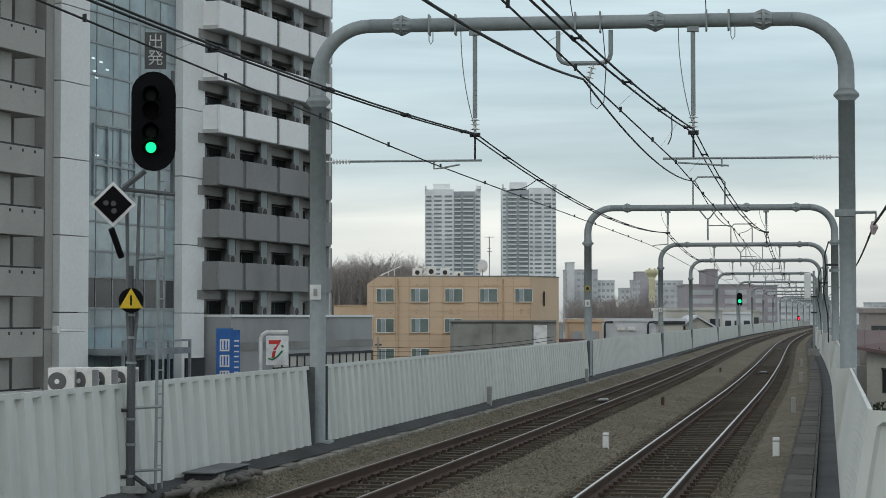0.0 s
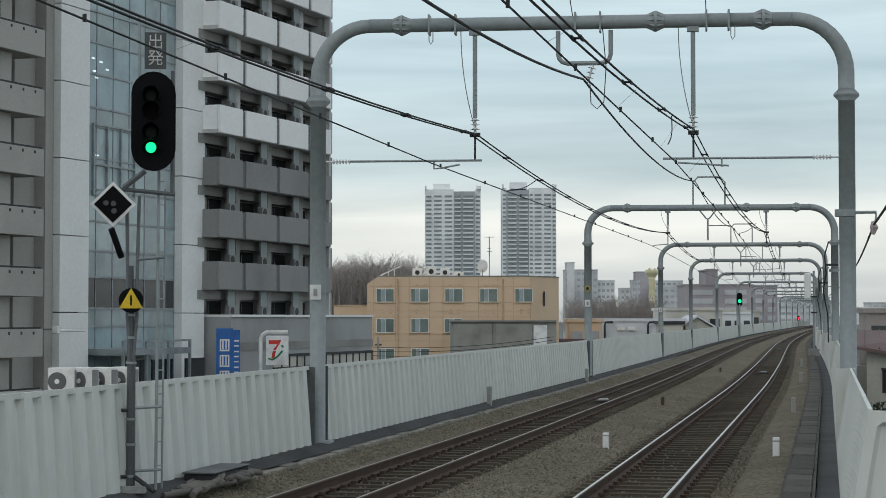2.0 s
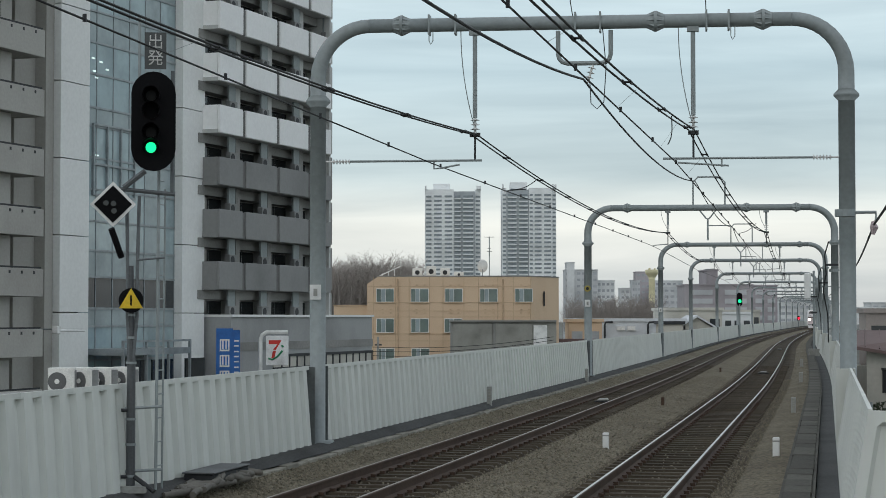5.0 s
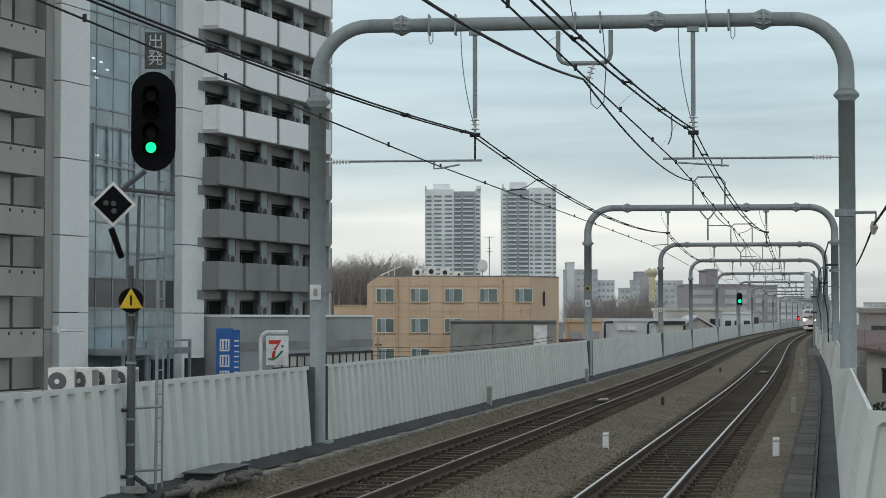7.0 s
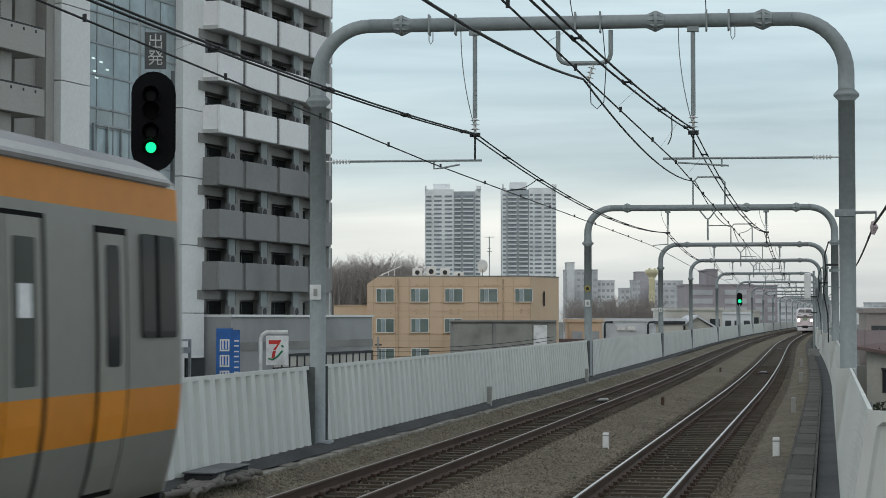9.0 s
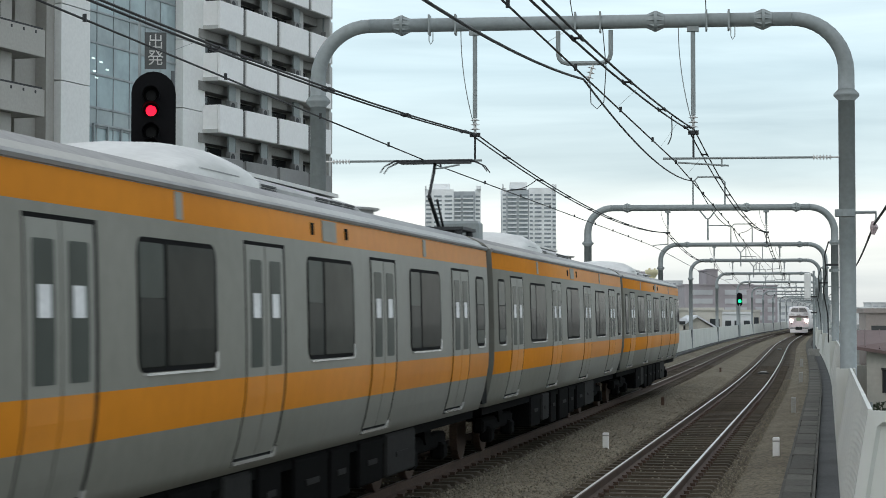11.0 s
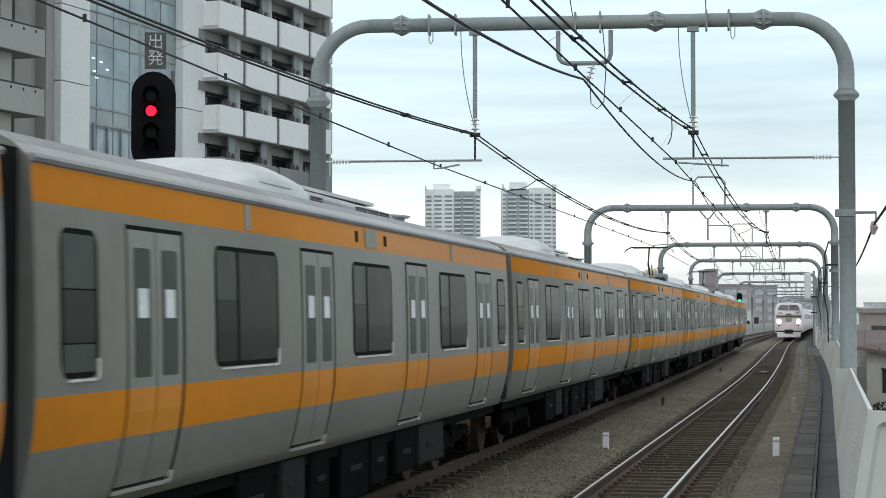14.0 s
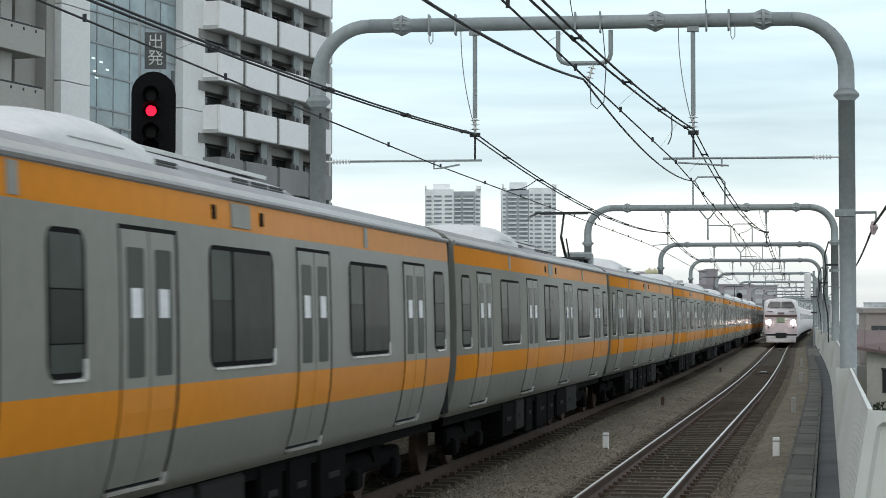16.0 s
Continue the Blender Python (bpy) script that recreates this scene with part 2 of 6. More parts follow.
def stones():
    """Loose crushed stones on the nearest stretch of the bed."""
    rng = random.Random(5)
    verts, faces = [], []
    base = [(1, 0, 0), (-1, 0, 0), (0, 1, 0), (0, -1, 0), (0, 0, 1), (0, 0, -0.6)]
    tri = [(0, 2, 4), (2, 1, 4), (1, 3, 4), (3, 0, 4), (2, 0, 5), (1, 2, 5), (3, 1, 5), (0, 3, 5)]
    for i in range(42000):
        u = 20 + 60 * rng.random() ** 2.2
        v = rng.choice((rng.uniform(-1.8, -1.25), rng.uniform(1.05, 2.85), rng.uniform(4.85, 5.85), rng.uniform(-1.2, 5.1)))
        zz = -0.215 if not 1.3 < v < 2.6 else -0.2 + 0.1 * math.sin((v - 1.25) / 1.35 * math.pi)
        if v < -1.3:
            zz = -0.02 - (v + 1.84) / 0.54 * 0.16
        c = line(u, v, zz + rng.uniform(-0.012, 0.012))
        s = rng.uniform(0.012, 0.028)
        q = Euler((rng.uniform(0, 6), rng.uniform(0, 6), rng.uniform(0, 6))).to_matrix()
        k = len(verts)
        for b in base:
            verts.append(c + q @ (Vector(b) * s * rng.uniform(0.7, 1.25)))
        faces += [tuple(k + j for j in t) for t in tri]
    me = bpy.data.meshes.new("ballast_stones")
    me.from_pydata([tuple(v) for v in verts], [], faces)
    me.materials.append(STONE)
    tagged(new("ballast_stones", me), "loose grey-brown crushed stones on the track bed", "ballast stones", kind="stuff")


def islands(name, color, rough, spread):
    m = bpy.data.materials.new(name)
    m.use_nodes = True
    nt = m.node_tree
    b = nt.nodes["Principled BSDF"]
    g = nt.nodes.new("ShaderNodeNewGeometry")
    r = nt.nodes.new("ShaderNodeMapRange")
    r.inputs[3].default_value, r.inputs[4].default_value = 1 - spread, 1 + spread
    nt.links.new(g.outputs["Random Per Island"], r.inputs[0])
    h = nt.nodes.new("ShaderNodeHueSaturation")
    h.inputs["Color"].default_value = (*color, 1)
    nt.links.new(r.outputs[0], h.inputs["Value"])
    nt.links.new(h.outputs[0], b.inputs["Base Color"])
    b.inputs["Roughness"].default_value = rough
    return m


STONE = islands("crushed_stone", (0.172, 0.152, 0.112), 0.9, 0.3)


# ---- rails and sleepers ----
def rail_section(v):
    return [(v - 0.07, -0.165), (v - 0.07, -0.15), (v - 0.012, -0.125), (v - 0.012, -0.045), (v - 0.034, -0.035), (v - 0.034, -0.008), (v - 0.02, 0.0),
            (v + 0.02, 0.0), (v + 0.034, -0.008), (v + 0.034, -0.035), (v + 0.012, -0.045), (v + 0.012, -0.125), (v + 0.07, -0.15), (v + 0.07, -0.165)]


RAILDULL = mat("rail_worn_dull", (0.27, 0.24, 0.21), 0.5, 0.8, 0.08)


def rails():
    us = steps(-20, 900, 4.0, 8.0)
    for track, v0 in (("outbound", 0.0), ("inbound", R_TRACK)):
        th = thing("railway_track", "pair of worn steel rails on concrete sleepers", "railway track", kind="structure")
        for s in (-1, 1):
            bm = bmesh.new()
            loft(bm, [[line(u, v, z) for v, z in rail_section(v0 + s * 0.566)] for u in us], mi=lambda k: 1 if k == 6 else 0)
            top_mat = RAILTOP if v0 else RAILDULL
            bmesh.ops.recalc_face_normals(bm, faces=bm.faces)
            part("rail", bm, [RUST, top_mat], th, "rusty rail with a polished head")
        bm = bmesh.new()
        # tapered top, chamfered ends
        loft(bm, [[(x, -0.12, -0.3), (x, -0.1 + d, -0.165 - e), (x, 0.1 - d, -0.165 - e), (x, 0.12, -0.3)] for x, d, e in
                  ((-1.0, 0.02, 0.03), (-0.96, 0, 0), (-0.3, 0, 0.02), (0.3, 0, 0.02), (0.96, 0, 0), (1.0, 0.02, 0.03))], caps=True)
        bmesh.ops.recalc_face_normals(bm, faces=bm.faces)
        first = part("sleeper", bm, SLEEPER, th)
        first.matrix_local = at_line(14, v0)
        clip = bmesh.new()
        for s in (-1, 1):
            for w in (-1, 1):
                box(clip, s * 0.566 + w * 0.1 - 0.04, s * 0.566 + w * 0.1 + 0.04, -0.06, 0.06, -0.175, -0.13)
        c1 = part("rail_fastening", clip, RUST, first)
        for i in range(1, 140):
            o = share("sleeper", first, at_line(14 + 0.62 * i, v0), th)
            if i < 70:
                share("rail_fastening", c1, Matrix.Identity(4), o)
        bm = bmesh.new()
        for i in range(140, 420):
            m = at_line(14 + 0.62 * i, v0)
            vs = [bm.verts.new(m @ Vector(q)) for q in ((-1, -0.1, -0.17), (1, -0.1, -0.17), (1, 0.1, -0.17), (-1, 0.1, -0.17))]
            bm.faces.new(vs)
        far = part("far_sleepers", bm, SLEEPER, th)
        far["kind"] = "stuff"


# ---- parapet walls of folded sheet ----
def sheet_mesh(w, h, lean, side):
    """One folded sheet: local y along the wall, three deep folds, a flat band on top."""
    bm = bmesh.new()
    prof = []
    for k in range(3):
        y = k * w / 3
        prof += [(y + 0.02, 0.0), (y + 0.07, 0.07), (y + w / 3 - 0.2, 0.07), (y + w / 3 - 0.15, 0.0)]
    prof = [(0.0, 0.0)] + prof + [(w, 0.0)]
    rows = []
    for z, k in ((0.0, 1.0), (h - 0.05, 1.0), (h - 0.03, 0.0), (h, 0.0)):
        rows.append([(side * (0.07 - d) * k + side * lean * z / h, y, z) for y, d in prof])
    loft(bm, rows)
    # back face and top edge give the sheet its thickness
    box(bm, min(side * lean, side * (lean + 0.04)), max(side * lean, side * (lean + 0.04)), 0.0, w, h - 0.05, h + 0.015)
    bmesh.ops.recalc_face_normals(bm, faces=bm.faces)
    return bm


RECESSDK = mat("shade_dark_recess_plate", (0.10, 0.11, 0.11), 0.7)


def parapets():
    H_WALL, W = 1.32, 1.44
    for side, name, v in ((-1, "wall_west", -2.12), (1, "wall_east", 6.61)):
        th = thing(name, "white folded steel noise barrier along the viaduct edge", "noise barrier", kind="structure")
        first = None
        for k, up in enumerate(PORTALS[:-1]):
            up += 0.79 if side == 1 else 0.0
            a, b = up + 0.14, PORTALS[k + 1] + (0.79 if side == 1 else 0.0) - 0.72
            if side == 1 and k == 0:
                a = 18.9
            n = int((b - a) / W)
            bmf = None if k < 3 else bmesh.new()
            first = None
            for i in range(n):
                u = a + (b - a) * i / n
                if u < 8 and side == -1:
                    continue
                if bmf is None:
                    if first is None:
                        first = part("barrier_sheet", sheet_mesh((b - a) / n, H_WALL, 0.1 if side < 0 else 0.22, side), PANEL, th)
                        first.matrix_local = at_line(u, v, DECK)
                    else:
                        share("barrier_sheet", first, at_line(u, v, DECK), th)
                else:
                    s = bmesh.new()
                    s = sheet_mesh((b - a) / n, H_WALL, 0.1 if side < 0 else 0.22, side)
                    s.transform(at_line(u, v, DECK))
                    tmp = bpy.data.meshes.new("tmp")
                    s.to_mesh(tmp)
                    s.free()
                    bmf.from_mesh(tmp)
                    bpy.data.meshes.remove(tmp)
            if bmf is not None:
                f = part("far_barrier_sheets", bmf, PANEL, th)
                f["kind"] = "stuff"
            # recess around the post: a set-back plate and the two returns; west shade painted dark
            rec = bmesh.new()
            box(rec, side * 0.30 - 0.02, side * 0.30 + 0.02, -0.74, 0.16, 0, H_WALL)
            for y in (-0.72, 0.14):
                box(rec, min(0, side * 0.3), max(0, side * 0.3), y - 0.02, y + 0.02, 0, H_WALL)
            r = part("post_recess", rec, RECESSDK if side < 0 else PANEL, th)
            r.matrix_local = at_line(up, v, DECK)
        if side == 1:
            # the barrier turns outwards here to clear the platform end
            bm = bmesh.new()
            prof = [(0.0, 0.0), (0.1, 0.0), (0.14, 0.07), (0.36, 0.07), (0.4, 0.0), (0.6, 0.0), (0.64, 0.07), (0.86, 0.07), (0.9, 0.0), (1.1, 0.0), (1.14, 0.07), (1.36, 0.07), (1.4, 0.0), (2.0, 0.0)]
            rows = []
            for z, k in ((0.0, 1.0), (H_WALL - 0.14, 1.0), (H_WALL - 0.1, 0.0), (H_WALL, 0.0)):
                rows.append([(0.22 * z / H_WALL + x, -0.18 * x + d * k, z) for x, d in prof])
            rows.append([(x, y + 0.1, z) for x, y, z in rows[-1]])
            rows.append([(x, y, z - 0.2) for x, y, z in rows[-1]])
            loft(bm, rows)
            bmesh.ops.recalc_face_normals(bm, faces=bm.faces)
            o = part("barrier_return", bm, PANEL, th)
            o.matrix_local = at_line(18.9, v, DECK)


# ---- cable trough beside the inbound track ----
LIDCONC = mat("dark_weathered_concrete", (0.105, 0.102, 0.09), 0.92, 0, 0.2, 0.8, 14, 0.3, 40, second=(0.055, 0.053, 0.047), spec=0.12, rnd=0.25)


def trough():
    th = thing("cable_trough", "grey concrete cable trough with loose lids", "cable trough", kind="structure")
    strip("trough_side", steps(8, 300), [(5.84, -0.3), (5.84, -0.03), (5.88, -0.03), (5.88, -0.06), (6.26, -0.06), (6.26, -0.03), (6.3, -0.03), (6.3, -0.3)], LIDCONC, "", "", parent=th)
    strip("drain_strip", steps(8, 300), [(6.31, -0.12), (6.76, -0.1)], ASPH, "", "", parent=th)
    lid = part("lid", boxed(-0.185, 0.185, 0.01, 0.985, -0.05, 0.0, bev=0.01), LIDCONC, th)
    lid.matrix_local = at_line(20, 6.07, -0.012)
    rng = random.Random(3)
    for i in range(1, 70):
        share("lid", lid, at_line(20 + i, 6.07 + rng.uniform(-0.008, 0.008), -0.012 + rng.uniform(-0.008, 0.006), rng.uniform(-0.6, 0.6)), th)


# ---- portals ----
def flange(bm, c, axis, r, half=0.09):
    a = Vector(axis).normalized()
    c = Vector(c)
    tube(bm, [c - a * half, c - a * 0.02, c + a * 0.02, c + a * half], [r, r * 1.55, r * 1.55, r], 12)
    return bm


def portal(u, top, tall):
    th = thing("catenary_portal", "grey galvanised pipe portal spanning both tracks", "catenary portal", at_line(u, -2.27, 0, 5.0) @ pose(2.27, 0, 0), "catenary portals")
    vl, vr, R, r = -2.27, 6.86, 0.92, 0.14
    rb = 0.12
    for v, s in ((vl, 1), (vr, -1)):
        bm = tube(bmesh.new(), [(v, 0, DECK - 0.1), (v, 0, top - R - 0.38)], r, 14)
        flange(bm, (v, 0, top - R - 0.4), (0, 0, 1), r, half=0.1)
        if s == 1:
            box(bm, v - 0.25, v + 0.25, -0.25, 0.25, DECK - 0.12, DECK + 0.02)
        part("post", bm, GALV, th, smooth=True)
        arc = [(v, 0, top - R - 0.42)] + [(v + s * R * (1 - math.cos(a)), 0, top - R + R * math.sin(a)) for a in [math.pi / 2 * i / 10 for i in range(11)]]
        part("corner_bend", tube(bmesh.new(), arc, [r + (rb - r) * i / (len(arc) - 1) for i in range(len(arc))], 14), GALV, th, smooth=True)
    part("beam", tube(bmesh.new(), [(vl + R, 0, top), (vr - R, 0, top)], rb, 14), GALV, th, smooth=True)
    for v in (vl + 1.48, vl + 5.9, vr - 1.4):
        bm = bmesh.new()
        secs = []
        for dx, rr, rib in ((-0.15, 1.02, 0.0), (-0.14, 1.03, 0.02), (-0.03, 1.22, 0.24), (-0.025, 1.5, 0.0), (0.025, 1.5, 0.0), (0.03, 1.22, 0.24), (0.14, 1.03, 0.02), (0.15, 1.02, 0.0)):
            secs.append([(v + dx, rb * (rr + (rib if i % 4 < 1 else 0)) * math.cos(2 * math.pi * i / 40), top + rb * (rr + (rib if i % 4 < 1 else 0)) * math.sin(2 * math.pi * i / 40)) for i in range(40)])
        loft(bm, secs, close=True)
        part("beam_flange", bm, GALV, th)
    # drop posts with insulators that hold the messenger wires
    for v in (0.5, 4.27) if tall else (0.72, 4.36):
        bm = tube(bmesh.new(), [(v, 0, top - 0.1), (v, 0, 5.78)], 0.04, 8)
        box(bm, v - 0.1, v + 0.1, -0.06, 0.06, top - r - 0.05, top - r + 0.06)
        dp = part("drop_post", bm, GALV, th)
        bm = tube(bmesh.new(), [(v, 0, 5.8), (v, 0, 5.52)], 0.025, 8)
        for z in (5.74, 5.66, 5.58):
            tube(bm, [(v, 0, z + 0.025), (v, 0, z)], [0.03, 0.085], 12)
        part("insulator", bm, PORC, th, "white porcelain insulator")
        bm = tube(bmesh.new(), [(v, 0, 5.54), (v, 0, 5.04)], 0.018, 6)
        box(bm, v - 0.09, v + 0.09, -0.05, 0.05, 5.45, 5.52)
        part("wire_clamp", bm, DARK, th)
        # slack earthing lead
        part("lead_wire", tube(bmesh.new(), [(v - 0.25 + 0.23 * t * t, 0.02, top - 0.1 - (top - 5.75) * t) for t in [i / 8 for i in range(9)]], 0.009, 5), GALV, th)
    # registration arms
    for v, x in () if tall else ((0.72, 0.2), (4.36, 3.7)):
        part("steady_arm", tube(bmesh.new(), [(v, 0, 5.06), (x, 0, 5.02), (x - 0.05, 0, 4.97)], 0.02, 6), GALV, th)
    for v0, v1, d in ((vl, 0.62, 1), (vr, 3.75, -1)) if tall else ():
        bm = tube(bmesh.new(), [(v0 + d * 0.55, 0, 5.04), (v1, 0, 5.04)], 0.022, 6)
        x = -0.22 if d == 1 else 4.75
        tube(bm, [(x, 0, 5.04), (x, 0, 4.9), (x + 0.12, 0, 4.91), (x + (0.45 if d == 1 else -0.75), 0.0, 4.97)], 0.016, 6)
        part("registration_arm", bm, GALV, th)
        bm = tube(bmesh.new(), [(v0, 0, 5.04), (v0 + d * 0.6, 0, 5.04)], 0.016, 6)
        for i in range(6):
            x = v0 + d * (0.28 + 0.055 * i)
            tube(bm, [(x - 0.014, 0, 5.04), (x, 0, 5.04), (x + 0.014, 0, 5.04)], [0.025, 0.05, 0.025], 10)
        part("arm_insulator", bm, PORC, th, "white ribbed insulator")
    if tall:
        # U bracket for the feeder
        pts = [(1.95, 0, top - r), (1.95, 0, top - 0.55)] + [(1.95 + 0.16 - 0.16 * math.cos(a), 0, top - 0.55 - 0.16 * math.sin(a)) for a in (0.5, 1.0, 1.57)]
        pts += [(2.86 - 0.16 + 0.16 * math.sin(a), 0, top - 0.55 - 0.16 * math.cos(a)) for a in (0, 0.5, 1.0)] + [(2.86, 0, top - 0.55), (2.86, 0, top - r)]
        part("feeder_bracket", tube(bmesh.new(), pts, 0.04, 8), GALV, th)
        bm = tube(bmesh.new(), [(2.56, 0, top - 0.72), (2.46, 0, top - 1.05)], 0.02, 6)
        for i in range(3):
            z = top - 0.8 - 0.08 * i
            tube(bm, [(2.54 - 0.025 * i, 0, z + 0.02), (2.535 - 0.025 * i, 0, z)], [0.03, 0.08], 10)
        part("feeder_insulator", bm, PORC, th, "white porcelain insulator")
        for v in (-0.3, 0.16, 2.25, 2.68, 4.5, 4.88):
            part("pipe_clamp", boxed(v - 0.016, v + 0.016, -0.13, 0.13, top - 0.175, top + 0.17), GALV, th)
        for v in (-0.26, 4.94):
            bm = tube(bmesh.new(), [(v - 0.03, -0.15, top - 0.15), (v - 0.03, -0.15, top - 0.3), (v, -0.15, top - 0.36), (v + 0.04, -0.15, top - 0.3), (v + 0.04, -0.15, top - 0.12)], 0.009, 5)
            part("jumper_wire", bm, GALV, th)
        for v in (2.2, 4.5):
            bm = tube(bmesh.new(), [(v, 0.1, top + 0.12), (v - 0.03, -0.6, top + 0.4), (v + 0.05, -1.4, top + 0.9)], 0.009, 5)
            part("jumper_wire", bm, DARK, th)
        bm = tube(bmesh.new(), [(2.72, -0.1, top - 0.1), (2.78, -0.1, top - 0.8), (2.74, -0.1, top - 1.4), (2.62, -0.1, top - 1.52), (2.52, -0.1, top - 1.42), (2.5, -0.05, top - 1.05)], 0.009, 5)
        part("jumper_wire", bm, DARK, th)
    else:
        bm = bmesh.new()
        for v in (1.9, 2.5):
            tube(bm, [(v, 0, top - 0.1), (2.2 + (v - 2.2) * 0.15, 0, top - 0.42)], 0.03, 6)
        tube(bm, [(2.2, 0, top - 0.4), (2.2, 0, 5.2)], 0.035, 6)
        tube(bm, [(2.2, 0, 5.75), (3.05, 0, 5.75), (3.05, 0, 5.0)], 0.025, 6)
        tube(bm, [(1.66, 0, top), (1.66, 0, top + 0.95), (1.84, 0, top + 1.15), (2.66, 0, top + 1.15), (2.84, 0, top + 0.95), (2.84, 0, top)], 0.03, 6)
        part("feeder_bracket", bm, GALV, th)
    return th


# ---- overhead wires ----
def wire(name, label, pts_fn, r, twin=0.0, us=None):
    th = thing(name, label, "overhead wire")
    for off in ((-twin, twin) if twin else (0,)):
        part("strand", tube(bmesh.new(), [line(u, pts_fn(u)[0] + off, pts_fn(u)[1]) for u in us], r, 6), WIRE, th)
    return th


def span_at(u):
    """Index of the portal before u, and how far u lies through that span."""
    k = max(i for i, q in enumerate(PORTALS[:-1]) if q <= u or i == 0)
    return k, (u - PORTALS[k]) / (PORTALS[k + 1] - PORTALS[k])


def between(u, at):
    """A value that goes straight from portal to portal; at gives it at each portal's index."""
    k, t = span_at(u)
    return at(k) + (at(k + 1) - at(k)) * t


def span_sag(u, sag):
    t = span_at(u)[1]
    return -sag * 4 * t * (1 - t)


def wires():
    us = arange(-1.6, 140, 1.75) + arange(142.0, 550, 5.8)
    for v0, amp, m0, m1 in ((0.0, -0.2, 0.5, 0.7), (R_TRACK - 0.05, 0.15, 4.25, 4.32)):
        def zig(u, v0=v0, amp=amp):
            return between(u, lambda k: v0 + amp * (1 if k % 2 else -1))

        def mess(u, m0=m0, m1=m1):
            return between(u, lambda k: m0 - 0.55 if k == 0 else m0 if k == 1 else m1), 5.48 + span_sag(u, 0.42)

        def cont(u, zig=zig):
            return zig(u), 4.97
        m = wire("messenger_wire", "dark twin messenger wires with spacers over the track", mess, 0.013, 0.05, us)
        c = wire("contact_wire", "dark copper contact wire over the track", cont, 0.0105, 0, us)
        bm = bmesh.new()
        for i in range(150):
            u = 2.0 + 2.9 * i
            if i % 2 == 0 and abs(mess(u)[0] - cont(u)[0]) < 0.35:
                tube(bm, [line(u, *mess(u)), line(u, *cont(u))], 0.0025, 3)
        part("dropper_wires", bm, GALV, c)["kind"] = "stuff"
        for i in range(24):
            bm = bmesh.new()
            u = 3.2 + 4.2 * i
            d = line(u + 0.12, *mess(u)) - line(u, *mess(u))
            for off in (-0.045, 0.045):
                q = line(u, mess(u)[0] + off, mess(u)[1])
                tube(bm, [q - d, q + d], 0.022, 6)
            tube(bm, [line(u, mess(u)[0] - 0.05, mess(u)[1]), line(u, mess(u)[0] + 0.05, mess(u)[1])], 0.014, 5)
            part("spacer", bm, DARK, m)
        for i in range(16):
            u = 4.6 + 4.2 * i
            q = line(u, *cont(u))
            part("wire_ear", tube(bmesh.new(), [q - Vector((0, 0, 0.02)), q + Vector((0, 0, 0.05))], 0.02, 5), DARK, c)

    def feed(u):
        k = span_at(u)[0]
        return between(u, lambda j: 2.16 if j == 0 else 2.42 if j == 1 else 1.75), between(u, lambda j: 6.38 if j <= 1 else 7.4) + span_sag(u, 0.8 if k == 0 else 0.46)
    wire("feeder_wire", "thick dark feeder cable between the tracks", feed, 0.02, 0, us)
    # slack jumpers from the messengers down to the contact wires
    th = thing("catenary_jumpers", "slack dark jumper wires between the overhead wires", "overhead wire")
    for u, va, za, vb in ((30.6, 4.14, 5.42, 4.08), (40.6, 0.54, 5.22, -0.1), (62.0, 4.3, 5.3, 3.75)):
        a, b = line(u, va, za), line(u, vb, 4.98)
        part("strand", tube(bmesh.new(), [a.lerp(b, t) + Vector((0.03 * math.sin(t * 3.14159), 0, -0.06 * math.sin(t * 3.14159))) for t in [i / 8 for i in range(9)]], 0.009, 5), WIRE, th)


for _k, _u in enumerate(PORTALS[1:]):
    portal(_u, 7.42 if _k == 0 else 6.42, _k == 0)


# ---- trains ----
SILVER = mat("brushed_stainless", (0.25, 0.247, 0.217), 0.5, 0.35, 0.05, 0.3, 6, second=(0.222, 0.219, 0.19))
ORANGE = mat("orange_band", (0.66, 0.245, 0.02), 0.48, 0, 0.04, 0.3, 5, second=(0.58, 0.21, 0.017), spec=0.15)
ROOFGREY = mat("train_roof_grey", (0.34, 0.34, 0.335), 0.6, 0.1, 0.1, 0.6, 10, second=(0.22, 0.22, 0.22))
# stainless shoulder; its sky reflection is put into a paler base colour
SHOULDER = mat("roof_shoulder_silver_skylit", (0.45, 0.45, 0.425), 0.5, 0.2, 0.06, 0.6, 8, second=(0.35, 0.35, 0.33))
ACWHITE = mat("ac_cover_white", (0.66, 0.66, 0.635), 0.45, 0.0, 0.06, 0.7, 10, second=(0.48, 0.48, 0.46), stretch=(1, 1, 3))
NOSE = mat("nose_mask_pale", (0.62, 0.62, 0.60), 0.35, 0.1, 0.04, 0.5, 6)
ACGREY = mat("ac_louvre_grey", (0.42, 0.42, 0.41), 0.5, 0.1, 0.08, 0.7, 10)
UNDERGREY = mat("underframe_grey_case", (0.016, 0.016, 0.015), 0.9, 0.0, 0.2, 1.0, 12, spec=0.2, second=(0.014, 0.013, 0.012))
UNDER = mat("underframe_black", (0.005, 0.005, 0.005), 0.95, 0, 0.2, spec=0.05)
# black for rubber parts, and for painted jamb shade at doors and windows
RUBBERSHADE = mat("seal_and_jamb_shade", (0.008, 0.008, 0.008), 0.9, spec=0.1)
HANDLE = mat("bright_step", (0.8, 0.8, 0.78), 0.25, 0.6)
POSTER = mat("window_sticker_white", (0.8, 0.8, 0.8), 0.5)


def glass(name, tint, rough=0.05, spec=0.6):
    m = mat(name, tint, rough, 0.0, 0.05, 0.5, 3, spec=spec)
    return m


